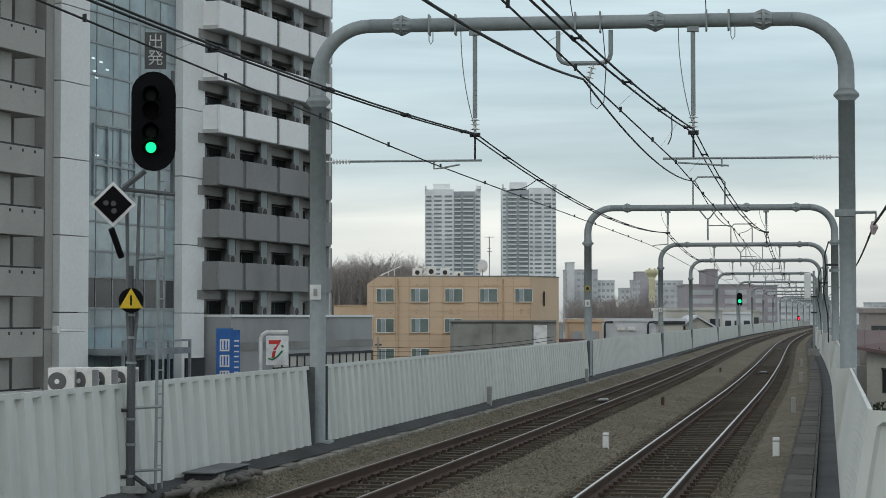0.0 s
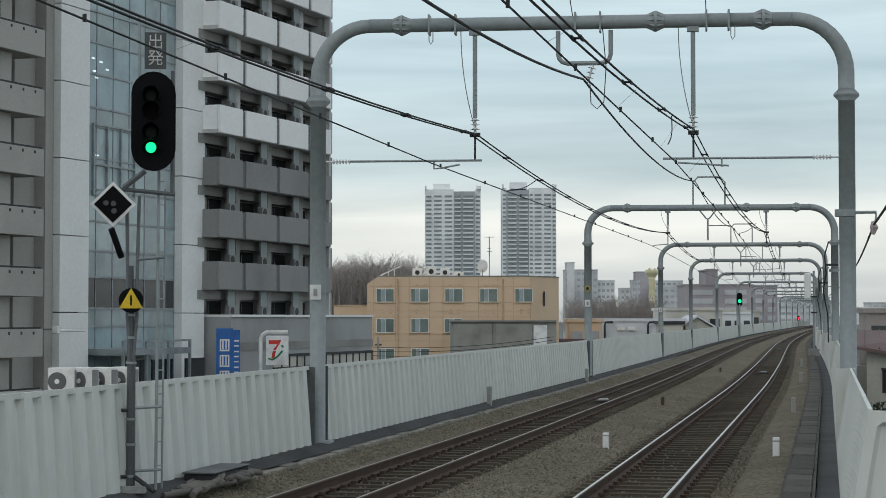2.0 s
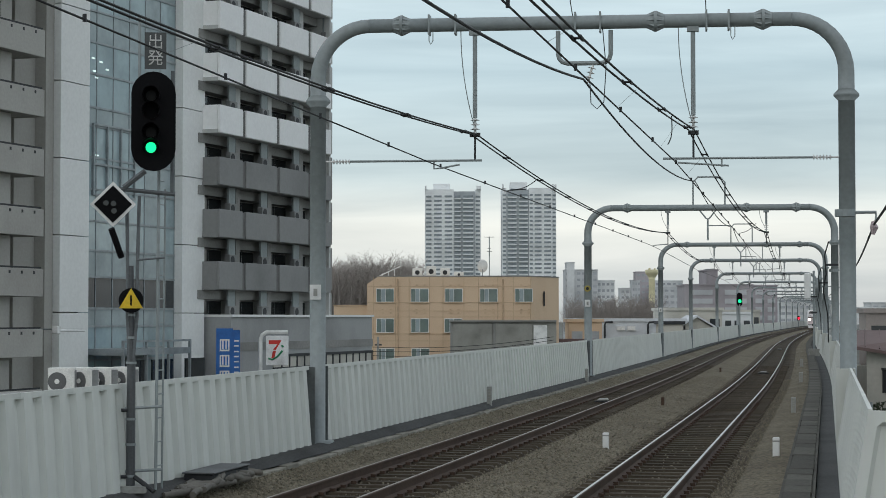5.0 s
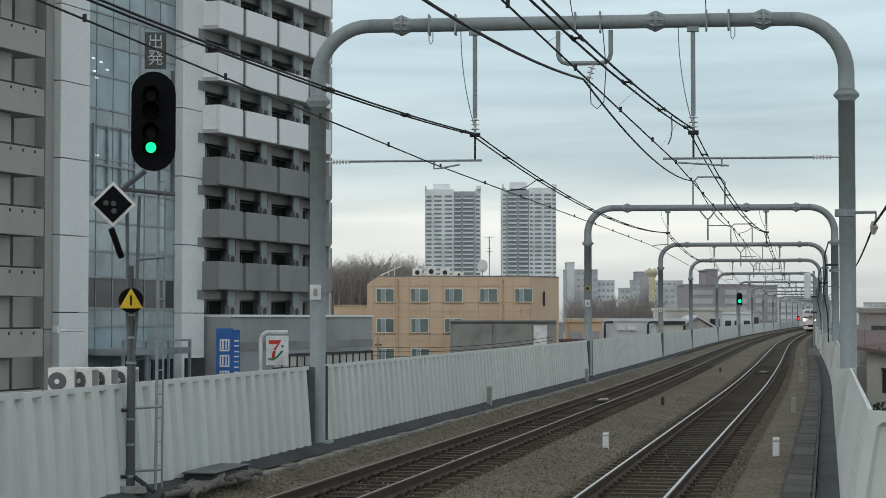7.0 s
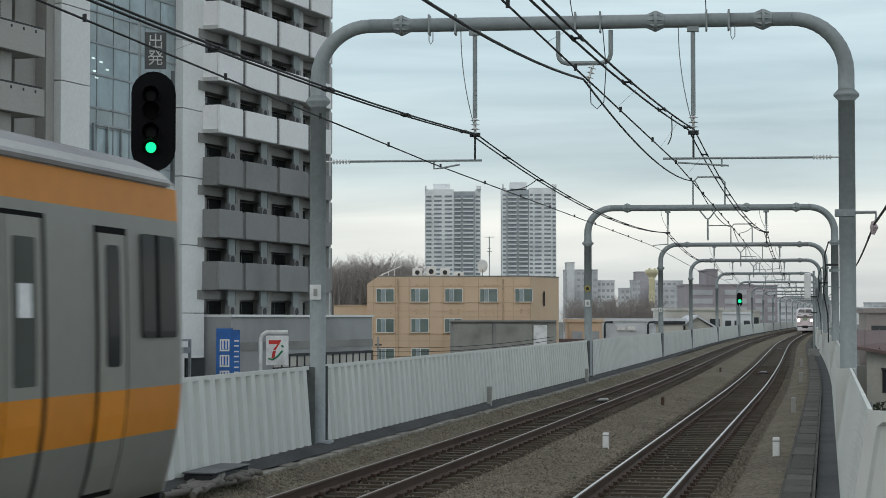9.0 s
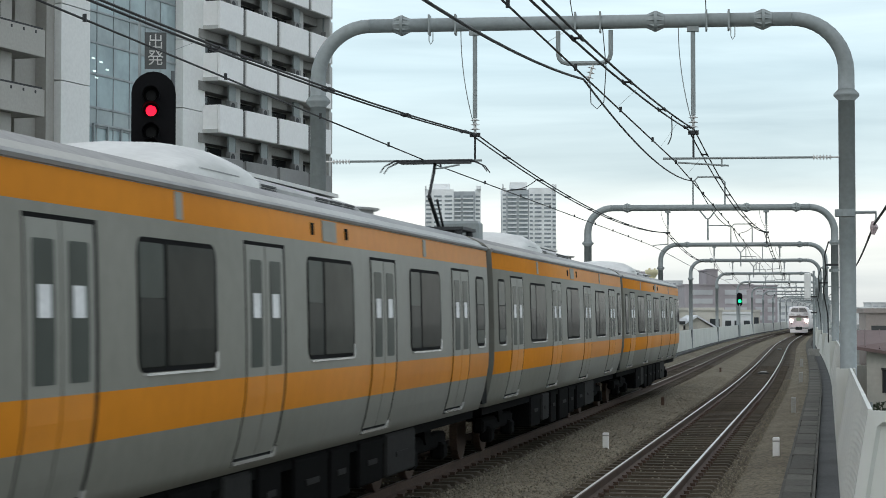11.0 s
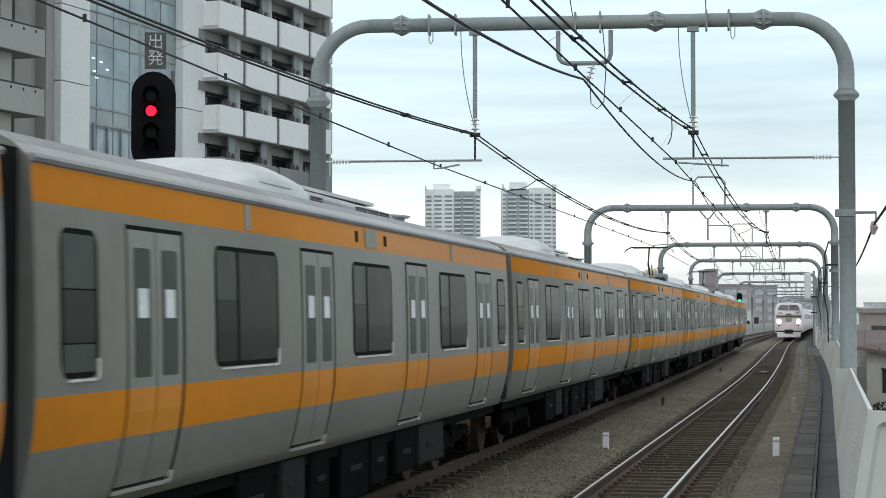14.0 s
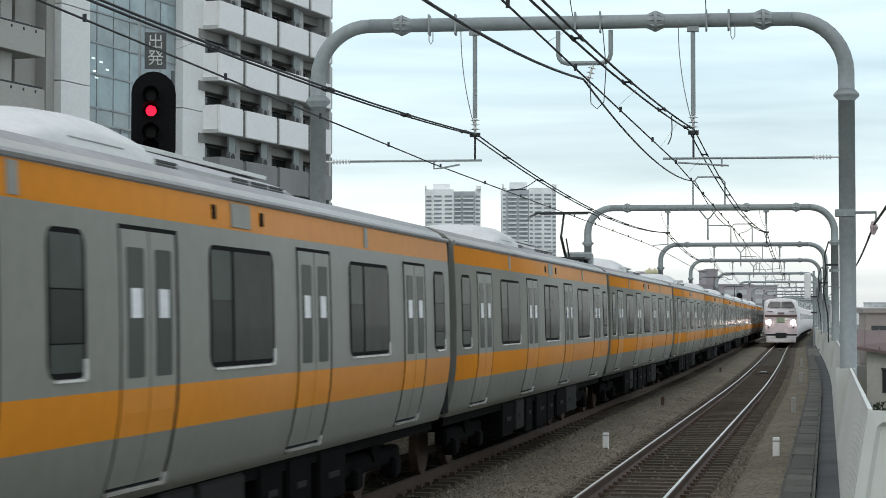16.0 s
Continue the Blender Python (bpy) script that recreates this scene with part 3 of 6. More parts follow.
WINDOW = glass("tinted_train_glass", (0.05, 0.054, 0.048), 0.2, 0.01)
WIDEGLASS = mat("wide_pane_glass", (0.058, 0.060, 0.052), 0.2, 0, 0.08, 0.5, 3, spec=0.01, rnd=0.4)
CABGLASS = glass("dark_cab_glass", (0.016, 0.018, 0.019), 0.15, 0.04)
DOORGLASS = glass("door_glass", (0.088, 0.098, 0.087), 0.2, 0.01)
SIDE = [(1.31, 0.93), (1.35, 1.05), (1.40, 1.22), (1.44, 1.43), (1.465, 1.6), (1.475, 1.78), (1.472, 2.2), (1.455, 2.8), (1.44, 3.06), (1.425, 3.31), (1.40, 3.36),
        (1.30, 3.45), (1.08, 3.555), (0.6, 3.655), (0.0, 3.69)]


def side_x(z):
    for (x0, z0), (x1, z1) in zip(SIDE, SIDE[1:]):
        if z0 <= z <= z1:
            return x0 + (x1 - x0) * (z - z0) / (z1 - z0)
    return 1.4


def skin(bm, y0, y1, z0, z1, out, side, nz=6, r=0.0):
    """A panel that follows the car side between y0..y1 and z0..z1, out metres proud; r rounds the corners."""
    zs = [z0 + (z1 - z0) * i / nz for i in range(nz + 1)]
    if r:
        arc = [r * (1 - math.cos(math.pi / 2 * i / 4)) for i in range(5)]
        zs = [z0 + e for e in arc] + [z for z in zs if z0 + r + 0.01 < z < z1 - r - 0.01] + [z1 - e for e in arc[::-1]]
    rows = []
    for z in zs:
        d = min(z - z0, z1 - z)
        e = r - math.sqrt(max(0.0, r * r - (r - d) ** 2)) if d < r else 0.0
        rows.append([(side * (side_x(z) + out), y0 + e, z), (side * (side_x(z) + out), y1 - e, z)])
    loft(bm, rows)
    inner = [[(side * (side_x(a[2]) - 0.03), a[1], a[2]) for a in row] for row in rows]
    loft(bm, [[a[0] for a in rows], [a[0] for a in inner]])
    loft(bm, [[a[1] for a in rows], [a[1] for a in inner]])
    loft(bm, [rows[0], inner[0]])
    loft(bm, [rows[-1], inner[-1]])


def finish(bm):
    bmesh.ops.remove_doubles(bm, verts=bm.verts, dist=0.0004)
    bmesh.ops.recalc_face_normals(bm, faces=bm.faces)
    return bm


def shorten(car, k=0.95):
    """Brings a car drawn 20 m long to the line's own scale along its length."""
    seen = set()
    for o in car.children_recursive:
        o.location.y *= k
        if o.data and o.data.name not in seen:
            seen.add(o.data.name)
            o.data.transform(Matrix.Diagonal((1, k, 1, 1)))
    return car


def commuter_car(front=False, panto=False, tail=False):
    def seen(a, b):
        """A stretch along the car; the tail car runs cab last, so its fittings are handed the other way."""
        return (-b, -a) if tail else (a, b)
    car = thing("commuter_train_car", "stainless steel commuter train car with orange bands", "train car", None, "orange band train")
    prof = [(x, z) for x, z in SIDE] + [(-x, z) for x, z in SIDE[-2::-1]]

    def band(k):
        k = min(k, len(prof) - 2 - k)
        return {3: 1, 4: 1, 8: 1, 9: 3, 10: 3}.get(k, 2 if k >= 11 else 0)
    bm = bmesh.new()
    ends = [-9.75, 9.75] if not front else [-9.75, 9.42]
    rows = loft(bm, [[(x, y, z) for x, z in prof] for y in ends], mi=band)
    for row in (rows[0], rows[-1]):
        bm.faces.new(row)
    bm.faces.new([rows[0][0], rows[-1][0], rows[-1][-1], rows[0][-1]])
    finish(bm)
    part("body", bm, [SILVER, ORANGE, ROOFGREY, SHOULDER], car, smooth=True)
    if front:
        # rounded pale nose mask
        bm = bmesh.new()
        loft(bm, [[(x * sx, y, 0.93 + (z - 0.93) * sz) for x, z in prof] for y, sx, sz in ((9.42, 1.0, 1.0), (9.5, 0.99, 0.985), (9.57, 0.965, 0.955), (9.65, 0.92, 0.915), (9.69, 0.85, 0.88))],
             close=True, caps=True)
        part("nose_mask", finish(bm), NOSE, car, "pale rounded nose mask", smooth=True)
    doors = [-7.41, -2.47, 2.47, 7.41]
    if front:
        doors = [-7.41, -2.47, 2.47, 5.95]
    proto = {}
    for s in (1, -1):
        for d in doors:
            if s not in proto:
                bm = bmesh.new()
                # one edge wider: shade of the recessed jamb, drawn as black frame
                skin(bm, *seen(-0.622, 0.70), 0.99, 2.985, 0.006, s, nz=24)
                dk = part("door", finish(bm), RUBBERSHADE, car, "double sliding door in a dark frame of seal and painted shade")
                for w in (-1, 1):
                    for (za, zb, mm, nm) in ((1.06, 1.43, SILVER, "door_foot"), (1.43, 1.78, ORANGE, "door_band"), (1.78, 2.95, SILVER, "door_leaf")):
                        bm = bmesh.new()
                        a, b = sorted((w * 0.012, w * 0.61))
                        skin(bm, a, b, za, zb, 0.013, s, nz=8)
                        part(nm, finish(bm), mm, dk)
                    bm = bmesh.new()
                    a, b = sorted((w * 0.13, w * 0.5))
                    skin(bm, a, b, 1.86, 2.82, 0.017, s, nz=8, r=0.03)
                    part("door_window", finish(bm), DOORGLASS, dk, "")
                    bm = bmesh.new()
                    a, b = sorted((w * 0.2, w * 0.42))
                    skin(bm, a, b, 2.3, 2.52, 0.02, s, nz=2)
                    part("sticker", finish(bm), POSTER, dk, "white paper sticker")
                bm = bmesh.new()
                skin(bm, *seen(-0.62, 0.66), 1.0, 1.035, 0.03, s, nz=1)
                skin(bm, *seen(0.6, 0.68), 1.0, 1.1, 0.035, s, nz=1)
                part("door_sill", finish(bm), HANDLE, dk, "bright metal sill")
                proto[s] = dk
                dk.matrix_local = pose(0, d, 0)
            else:
                o = copy_thing(proto[s], pose(0, d, 0))
                o.parent = car
        wins = [(-9.0, 0.6), (-4.94, 1.85), (0.0, 1.85), (4.94, 1.85), (9.0, 0.6)]
        if front:
            wins = [(-9.0, 0.6), (-4.94, 1.85), (0.0, 1.85), (4.15, 0.6)]
        for y, w in wins:
            bm = bmesh.new()
            # rim wider at one end, black for the shaded jamb as at doors
            skin(bm, *(y + q for q in seen(-w / 2 - 0.03, w / 2 + 0.07)), 1.89, 2.91, 0.008, s, nz=14, r=0.13)
            win = part("window", finish(bm), RUBBERSHADE, car, "tinted window with rounded corners")
            if w > 1:
                # a drop sash over a fixed light, and the wide fixed pane
                for a, b, z0, z1, mm in ((y - w / 2, y - w / 2 + 0.56, 2.452, 2.87, DOORGLASS), (y - w / 2, y - w / 2 + 0.56, 1.93, 2.45, WINDOW), (y - w / 2 + 0.65, y + w / 2, 1.93, 2.87, WIDEGLASS)):
                    bm = bmesh.new()
                    skin(bm, *(y + q for q in seen(a - y, b - y)), z0, z1, 0.012, s, nz=10, r=0.03)
                    part("pane", finish(bm), mm, win)
            else:
                for z0, z1, mm in ((2.5, 2.87, DOORGLASS), (2.13, 2.49, WINDOW), (1.93, 2.12, DOORGLASS)):
                    bm = bmesh.new()
                    skin(bm, y - w / 2, y + w / 2, z0, z1, 0.012, s, nz=6, r=0.02)
                    part("pane", finish(bm), mm, win)
            bm = bmesh.new()
            skin(bm, *(y + q for q in seen(0.1 - w / 2, w / 2 + 0.02)), 1.865, 1.885, 0.02, s, nz=1)
            skin(bm, *(y + q for q in seen(w / 2 + 0.01, w / 2 + 0.065)), 1.88, 2.02, 0.022, s, nz=1)
            part("window_trim", finish(bm), HANDLE, win, "bright metal corner trim")
        if front:
            bm = bmesh.new()
            skin(bm, 7.56, 8.2, 1.02, 2.95, 0.006, s, nz=8)
            cd = part("cab_door", finish(bm), RUBBERSHADE, car, "narrow cab door in a dark frame")
            bm = bmesh.new()
            skin(bm, 7.6, 8.15, 1.06, 1.43, 0.012, s)
            skin(bm, 7.6, 8.15, 1.78, 2.9, 0.012, s)
            part("door_leaf", finish(bm), SILVER, cd)
            bm = bmesh.new()
            skin(bm, 7.6, 8.15, 1.43, 1.78, 0.012, s)
            part("door_band", finish(bm), ORANGE, cd)
            bm = bmesh.new()
            skin(bm, 7.74, 8.02, 1.95, 2.82, 0.017, s, nz=8, r=0.05)
            part("door_window", finish(bm), CABGLASS, cd)
            bm = bmesh.new()
            skin(bm, 8.5, 9.3, 2.15, 2.93, 0.014, s, nz=10, r=0.05)
            part("cab_window", finish(bm), CABGLASS, car, "dark cab side window")
            bm = bmesh.new()
            skin(bm, 8.82, 8.87, 2.15, 2.93, 0.022, s, nz=2)
            part("cab_window_bar", finish(bm), RUBBERSHADE, car)
        # upper band furniture: destination box and lamps
        bm = bmesh.new()
        skin(bm, *seen(-0.27, 0.31), 3.085, 3.295, 0.01, s, nz=1)
        part("destination_box", finish(bm), SILVER, car, "grey destination display box")
        for y in (-0.72, 0.72):
            bm = bmesh.new()
            skin(bm, y, y + 0.09, 3.13, 3.25, 0.014, s, nz=1)
            part("side_lamp", finish(bm), RUBBERSHADE, car)
        for y in (-4.95, 4.9):
            bm = bmesh.new()
            skin(bm, y, y + 0.18, 3.08, 3.3, 0.008, s, nz=1)
            part("band_plate", finish(bm), SILVER, car)
        bm = tube(bmesh.new(), [(s * 1.43, -9.75, 3.345), (s * 1.43, 9.2 if front else 9.75, 3.345)], 0.03, 6)
        part("gutter", bm, ROOFGREY, car)
    # roof: tall domed air conditioner with a lower louvred half, set in from the shoulders
    def hump(ys, half):
        bm = bmesh.new()
        sec = ((-1, None), (-1, 0.42), (-0.93, 0.6), (-0.72, 0.84), (-0.4, 0.96), (0, 1.0), (0.4, 0.96), (0.72, 0.84), (0.93, 0.6), (1, 0.42), (1, None))
        loft(bm, [[(half * x, -y if tail else y, 3.46 if q is None else 3.5 + q * h) for x, q in sec] for y, h in ys], caps=True)
        return finish(bm)
    ac = part("air_conditioner", hump(((-3.8, 0.1), (-3.5, 0.24), (-3.1, 0.36), (-2.7, 0.42), (-2.3, 0.45), (-1.8, 0.45), (-1.4, 0.43), (-1.1, 0.37), (-0.95, 0.3)), 0.98), ACWHITE, car,
              "white domed air conditioner cover", smooth=True)
    for s in (-1, 1):
        for z in (3.64,):
            a, b = seen(-2.9, -1.7)
            part("cover_joint", boxed(s * 0.975 - 0.008, s * 0.975 + 0.008, a, b, z, z + 0.012), ROOFGREY, ac)
    lou = part("louvre_housing", hump(((-1.08, 0.29), (-0.4, 0.29), (3.3, 0.26), (3.5, 0.22), (3.65, 0.05)), 0.96), ACGREY, ac, "grey louvred air conditioner housing")
    part("housing_top", boxed(-0.7, 0.7, *seen(-0.9, 3.4), 3.75, 3.79), ACWHITE, lou)
    for s in (-1, 1):
        for y0, y1 in ((-0.9, -0.35), (1.3, 1.85), (1.95, 2.5), (2.6, 3.1)):
            for z in (3.54, 3.575, 3.61):
                part("louvre", boxed(s * 0.965 - 0.01, s * 0.965 + 0.01, *seen(y0, y1), z, z + 0.022), DARK, lou)
    # round ventilator with a cap
    for yv in (-4.6 if tail else 4.6,):
        bm = tube(bmesh.new(), [(0.35, yv, 3.52), (0.35, yv, 3.66)], 0.5, 24)
        vent = part("roof_ventilator", bm, ROOFGREY, car)
        part("ventilator_cap", tube(bmesh.new(), [(0.35, yv, 3.66), (0.35, yv, 3.685), (0.35, yv, 3.72)], [0.56, 0.58, 0.3], 24), ACWHITE, vent)
    for y0, y1, h in ((-7.4, -6.4, 0.13),) if not panto else ():
        bm = bmesh.new()
        loft(bm, [[(-0.75, y, 3.5), (-0.7, y, 3.5 + k), (0.7, y, 3.5 + k), (0.75, y, 3.5)] for y, k in ((y0, 0.02), (y0 + 0.1, h), (y1 - 0.1, h), (y1, 0.02))])
        part("roof_box", finish(bm), ROOFGREY, car)
    # underframe and running gear
    bm = bmesh.new()
    rng = random.Random(11)
    y = -4.6
    while y < 4.4:
        w = rng.uniform(0.7, 1.7)
        for s in (-1, 1):
            cb = boxed(min(s * 0.5, s * 1.28), max(s * 0.5, s * 1.28), y, y + w, rng.uniform(0.28, 0.42), 0.9, bev=0.03)
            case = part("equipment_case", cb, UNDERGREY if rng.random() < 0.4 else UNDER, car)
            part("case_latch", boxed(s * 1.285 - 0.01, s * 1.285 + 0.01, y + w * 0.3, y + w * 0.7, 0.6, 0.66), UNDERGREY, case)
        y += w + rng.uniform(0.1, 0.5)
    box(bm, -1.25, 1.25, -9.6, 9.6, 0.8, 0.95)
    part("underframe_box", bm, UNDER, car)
    for yb in (-6.9, 6.9):
        bm = bmesh.new()
        for s in (-1, 1):
            box(bm, s * 0.98 - 0.09, s * 0.98 + 0.09, yb - 1.5, yb + 1.5, 0.45, 0.68, bev=0.04)
            for w in (-1.05, 1.05):
                box(bm, s * 1.05 - 0.1, s * 1.05 + 0.1, yb + w - 0.17, yb + w + 0.17, 0.3, 0.55, bev=0.04)
        tube(bm, [(-1.1, yb, 0.8), (1.1, yb, 0.8)], 0.25, 10)
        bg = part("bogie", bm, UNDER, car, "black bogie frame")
        for w in (-1.05, 1.05):
            for s in (-1, 1):
                x = s * 0.566
                part("wheel", tube(bmesh.new(), [(x - 0.06, yb + w, 0.43), (x + 0.06, yb + w, 0.43)], 0.43, 20), RUST, bg, "steel wheel")
    for ye in ((-9.9,) if front else (-9.9, 9.9)):
        bm = boxed(-1.36, 1.36, ye - 0.1, ye + 0.1, 1.0, 3.4)
        part("gangway_bellows", bm, RUBBERSHADE, car)
    if panto:
        pan = part("pantograph", bmesh.new(), DARK, car, "raised black single-arm pantograph")
        yb = -7.0
        bm = bmesh.new()
        box(bm, -0.6, 0.6, yb - 0.6, yb + 0.6, 3.76, 3.81)
        for x in (-0.5, 0.5):
            for yy in (-0.5, 0.5):
                tube(bm, [(x, yb + yy, 3.6), (x, yb + yy, 3.78)], 0.06, 8)
        part("base_frame", bm, DARK, pan)
        part("lower_arm", tube(bmesh.new(), [(0, yb + 0.5, 3.78), (0, yb - 0.5, 4.32)], 0.035, 8), DARK, pan)
        part("upper_arm", tube(bmesh.new(), [(0, yb - 0.5, 4.32), (0, yb + 0.05, 4.91)], 0.028, 8), DARK, pan)
        part("balance_rod", tube(bmesh.new(), [(0.12, yb + 0.2, 3.78), (0.12, yb - 0.42, 4.27)], 0.02, 6), DARK, pan)
        bm = bmesh.new()
        for yy in (-0.14, 0.14):
            tube(bm, [(-0.92, yb + yy, 4.75), (-0.84, yb + yy, 4.86), (-0.66, yb + yy, 4.945), (0.66, yb + yy, 4.945), (0.84, yb + yy, 4.86), (0.92, yb + yy, 4.75)], [0.01, 0.012, 0.02, 0.02, 0.012, 0.01], 6)
        box(bm, -0.6, 0.6, yb - 0.16, yb + 0.16, 4.905, 4.935)
        part("collector_head", bm, DARK, pan)
        bm = bmesh.new()
        box(bm, -0.1, 0.6, yb + 0.85, yb + 1.35, 3.6, 3.98, bev=0.05)
        for x in (-0.35, 0, 0.35):
            tube(bm, [(x, yb + 1.9, 3.6), (x, yb + 1.9, 3.9)], 0.06, 8)
        part("arrester_box", bm, GALV, car)
    return shorten(car)


LIMWHITE = mat("express_white_paint", (0.80, 0.76, 0.76), 0.4, 0, 0.03, 0.4, 6)
LIMDARK = mat("express_dark_glass", (0.02, 0.022, 0.025), 0.1)
LIMBAND = mat("express_brown_band", (0.10, 0.055, 0.05), 0.5)
LIMPINK = mat("express_pink_lower", (0.74, 0.62, 0.63), 0.5)


def express_car(front=False):
    """Older express car; local +y is backwards, the nose points to local -y."""
    car = thing("express_train_car", "white express train car with dark window band", "train car", None, "white express train")
    pr = [(1.38, 0.75), (1.44, 1.0), (1.475, 1.5), (1.475, 1.95), (1.465, 2.15), (1.45, 2.75), (1.42, 2.9), (1.38, 3.3), (1.2, 3.45), (0.8, 3.55), (0, 3.6)]
    prof = pr + [(-x, z) for x, z in pr[-2::-1]]

    def band(k):
        k = min(k, len(prof) - 2 - k)
        return {4: 1, 2: 2}.get(k, 0)
    bm = bmesh.new()
    secs = []
    if front:
        # nose: (y, side scale, raised cab height, lean of the upper part)
        ends = ((-9.95, 0.9, 0.30, 1.0), (-9.85, 0.95, 0.33, 1.0), (-9.6, 0.985, 0.35, 1.0), (-8.6, 1.0, 0.35, 0.35), (-7.2, 1.0, 0.32, 0.0), (-5.6, 1.0, 0.0, 0.0), (9.95, 1.0, 0.0, 0.0))
    else:
        ends = ((-9.95, 1.0, 0.0, 0.0), (9.95, 1.0, 0.0, 0.0))
    for y, sx, up, lean in ends:
        sec = []
        for x, z in prof:
            k = max(0.0, z - 2.6)
            sec.append((x * sx * (1 - 0.16 * min(1, k) * (1 if lean > 0.5 else 0)), y + lean * 0.55 * k, z + up * min(1, k / 0.7)))
        secs.append(sec)
    rows = loft(bm, secs, mi=band)
    for row in (rows[0], rows[-1]):
        bm.faces.new(row)
    finish(bm)
    part("body", bm, [LIMWHITE, LIMDARK if not front else LIMWHITE, LIMWHITE], car)
    part("underframe_box", boxed(-1.25, 1.25, -9.3, 9.6, 0.35, 0.8, bev=0.05), UNDER, car)
    for yb in (-6.9, 6.9):
        bg = part("bogie", boxed(-1.0, 1.0, yb - 1.4, yb + 1.4, 0.3, 0.6), UNDER, car, "black bogie frame")
        for w in (-1.05, 1.05):
            for s in (-1, 1):
                part("wheel", tube(bmesh.new(), [(s * 0.566 - 0.06, yb + w, 0.43), (s * 0.566 + 0.06, yb + w, 0.43)], 0.43, 18), RUST, bg, "steel wheel")
    bm = bmesh.new()
    loft(bm, [[(-0.9, y, 3.5), (-0.8, y, 3.5 + h), (0.8, y, 3.5 + h), (0.9, y, 3.5)] for y, h in ((-4, 0.02), (-3.8, 0.28), (3.8, 0.28), (4, 0.02))])
    part("roof_unit", finish(bm), ROOFGREY, car)
    if front:
        def glass_row(z, w, out_):
            return (-9.95 + 0.55 * max(0.0, z - 2.75) * 0.8 - out_, w)
        for s in (-1, 1):
            bm = bmesh.new()
            for out_ in (0.06, 0.0):
                loft(bm, [[(s * 0.05, glass_row(z, w, out_)[0], z), (s * w, glass_row(z, w, out_)[0] + 0.03, z)] for z, w in ((3.18, 1.12), (3.45, 1.02), (3.66, 0.86))])
            part("windscreen", finish(bm), LIMDARK, car, "dark cab windscreen")
            for nm, x, z, r, mm in (("headlight", 1.0, 1.93, 0.16, HEADLAMP), ("fog_lamp", 1.02, 1.5, 0.075, LIMDARK)):
                part(nm, tube(bmesh.new(), [(s * x, -10.06, z), (s * x, -9.9, z)], r, 16), mm, car)
            part("side_mark", boxed(min(s * 0.65, s * 1.1), max(s * 0.65, s * 1.1), -9.985, -9.85, 2.83, 2.88), LIMBAND, car)
        part("brown_band", boxed(-1.3, 1.3, -9.985, -9.93, 2.36, 2.56), LIMBAND, car, "brown stripe across the nose")
        part("red_line", boxed(-1.3, 1.3, -9.98, -9.93, 2.14, 2.2), LIMPINK, car)
        part("head_mark", boxed(-0.34, 0.34, -10.02, -9.93, 1.9, 2.34, bev=0.03), mat("head_mark_green", (0.30, 0.36, 0.24), 0.5), car, "small train headboard")
        part("nose_badge", boxed(-0.28, 0.28, -9.99, -9.85, 2.66, 2.76), LIMBAND, car)
        part("lower_panel", boxed(-1.32, 1.32, -9.975, -9.92, 1.05, 2.05), LIMPINK, car, "pale pink lower nose panel")
        part("skirt", boxed(-1.22, 1.22, -10.0, -9.3, 0.25, 0.82, bev=0.06), LIMWHITE, car, "white nose skirt")
        part("coupler_cover", boxed(-0.45, 0.45, -10.08, -9.9, 0.66, 1.08, bev=0.05), LIMDARK, car, "dark coupler opening")
        part("bumper_band", boxed(-1.3, 1.3, -9.99, -9.9, 0.84, 0.97), LIMDARK, car)
    return shorten(car)


HEADLAMP = glow("headlamp_lit", (1.0, 0.84, 0.76), 22.0)
TRAIN_SPEED, TRAIN_GAIN, TRAIN_FRONT = 25.94, 0.0286, 106.55      # speed, half the acceleration and front of the departing train at 12.5 s
CARS, EXPRESS = [], []


def trains():
    head = commuter_car(front=True)
    CARS.append(head)
    plain, with_p = commuter_car(), commuter_car(panto=True)
    used = set()
    for i in range(1, 9):
        src = with_p if i in (1, 3, 7) else plain
        if src in used:
            CARS.append(copy_thing(src, Matrix.Identity(4)))
        else:
            used.add(src)
            CARS.append(src)
    CARS.append(commuter_car(front=True, tail=True))
    e0, e1 = express_car(True), express_car()
    EXPRESS.extend([e0, e1])
    for i in range(5):
        EXPRESS.append(copy_thing(e1, Matrix.Identity(4)))


EXPRESS_ROWS = [(0.0, 500.0), (6.5, 362.0), (9.0, 310.0), (12.5, 236.0), (16.0, 161.0)]


def express_nose(t):
    for (t0, a), (t1, b) in zip(EXPRESS_ROWS, EXPRESS_ROWS[1:]):
        if t <= t1:
            return a + (b - a) * (t - t0) / (t1 - t0)
    return EXPRESS_ROWS[-1][1]


def train_front(t):
    return TRAIN_FRONT + TRAIN_SPEED * (t - 12.5) + TRAIN_GAIN * (t - 12.5) ** 2


def motions():
    ts = [0.5 * i for i in range(33)]
    for i, car in enumerate(CARS):
        walk(car, [(t, at_line(train_front(t) - 9.5 - 19.0 * i, 0.0, 0.0, 180.0 if i == 9 else 0.0)) for t in ts])
    for i, car in enumerate(EXPRESS):
        walk(car, [(t, at_line(express_nose(t) + 9.5 + 19.4 * i, R_TRACK)) for t in ts])
    # added disc stands in for switching: uncovers red, covers green as the train passes
    low, high = pose(-0.03, 0, -0.33), pose(-0.03, 0, 0.13)
    for s in LENS_COVERS:
        walk(s, [(0.0, high), (9.7, high), (9.8, low), (16.0, low)])


ground()
deck()
rails()
trough()
parapets()
wires()
stones()
trains()


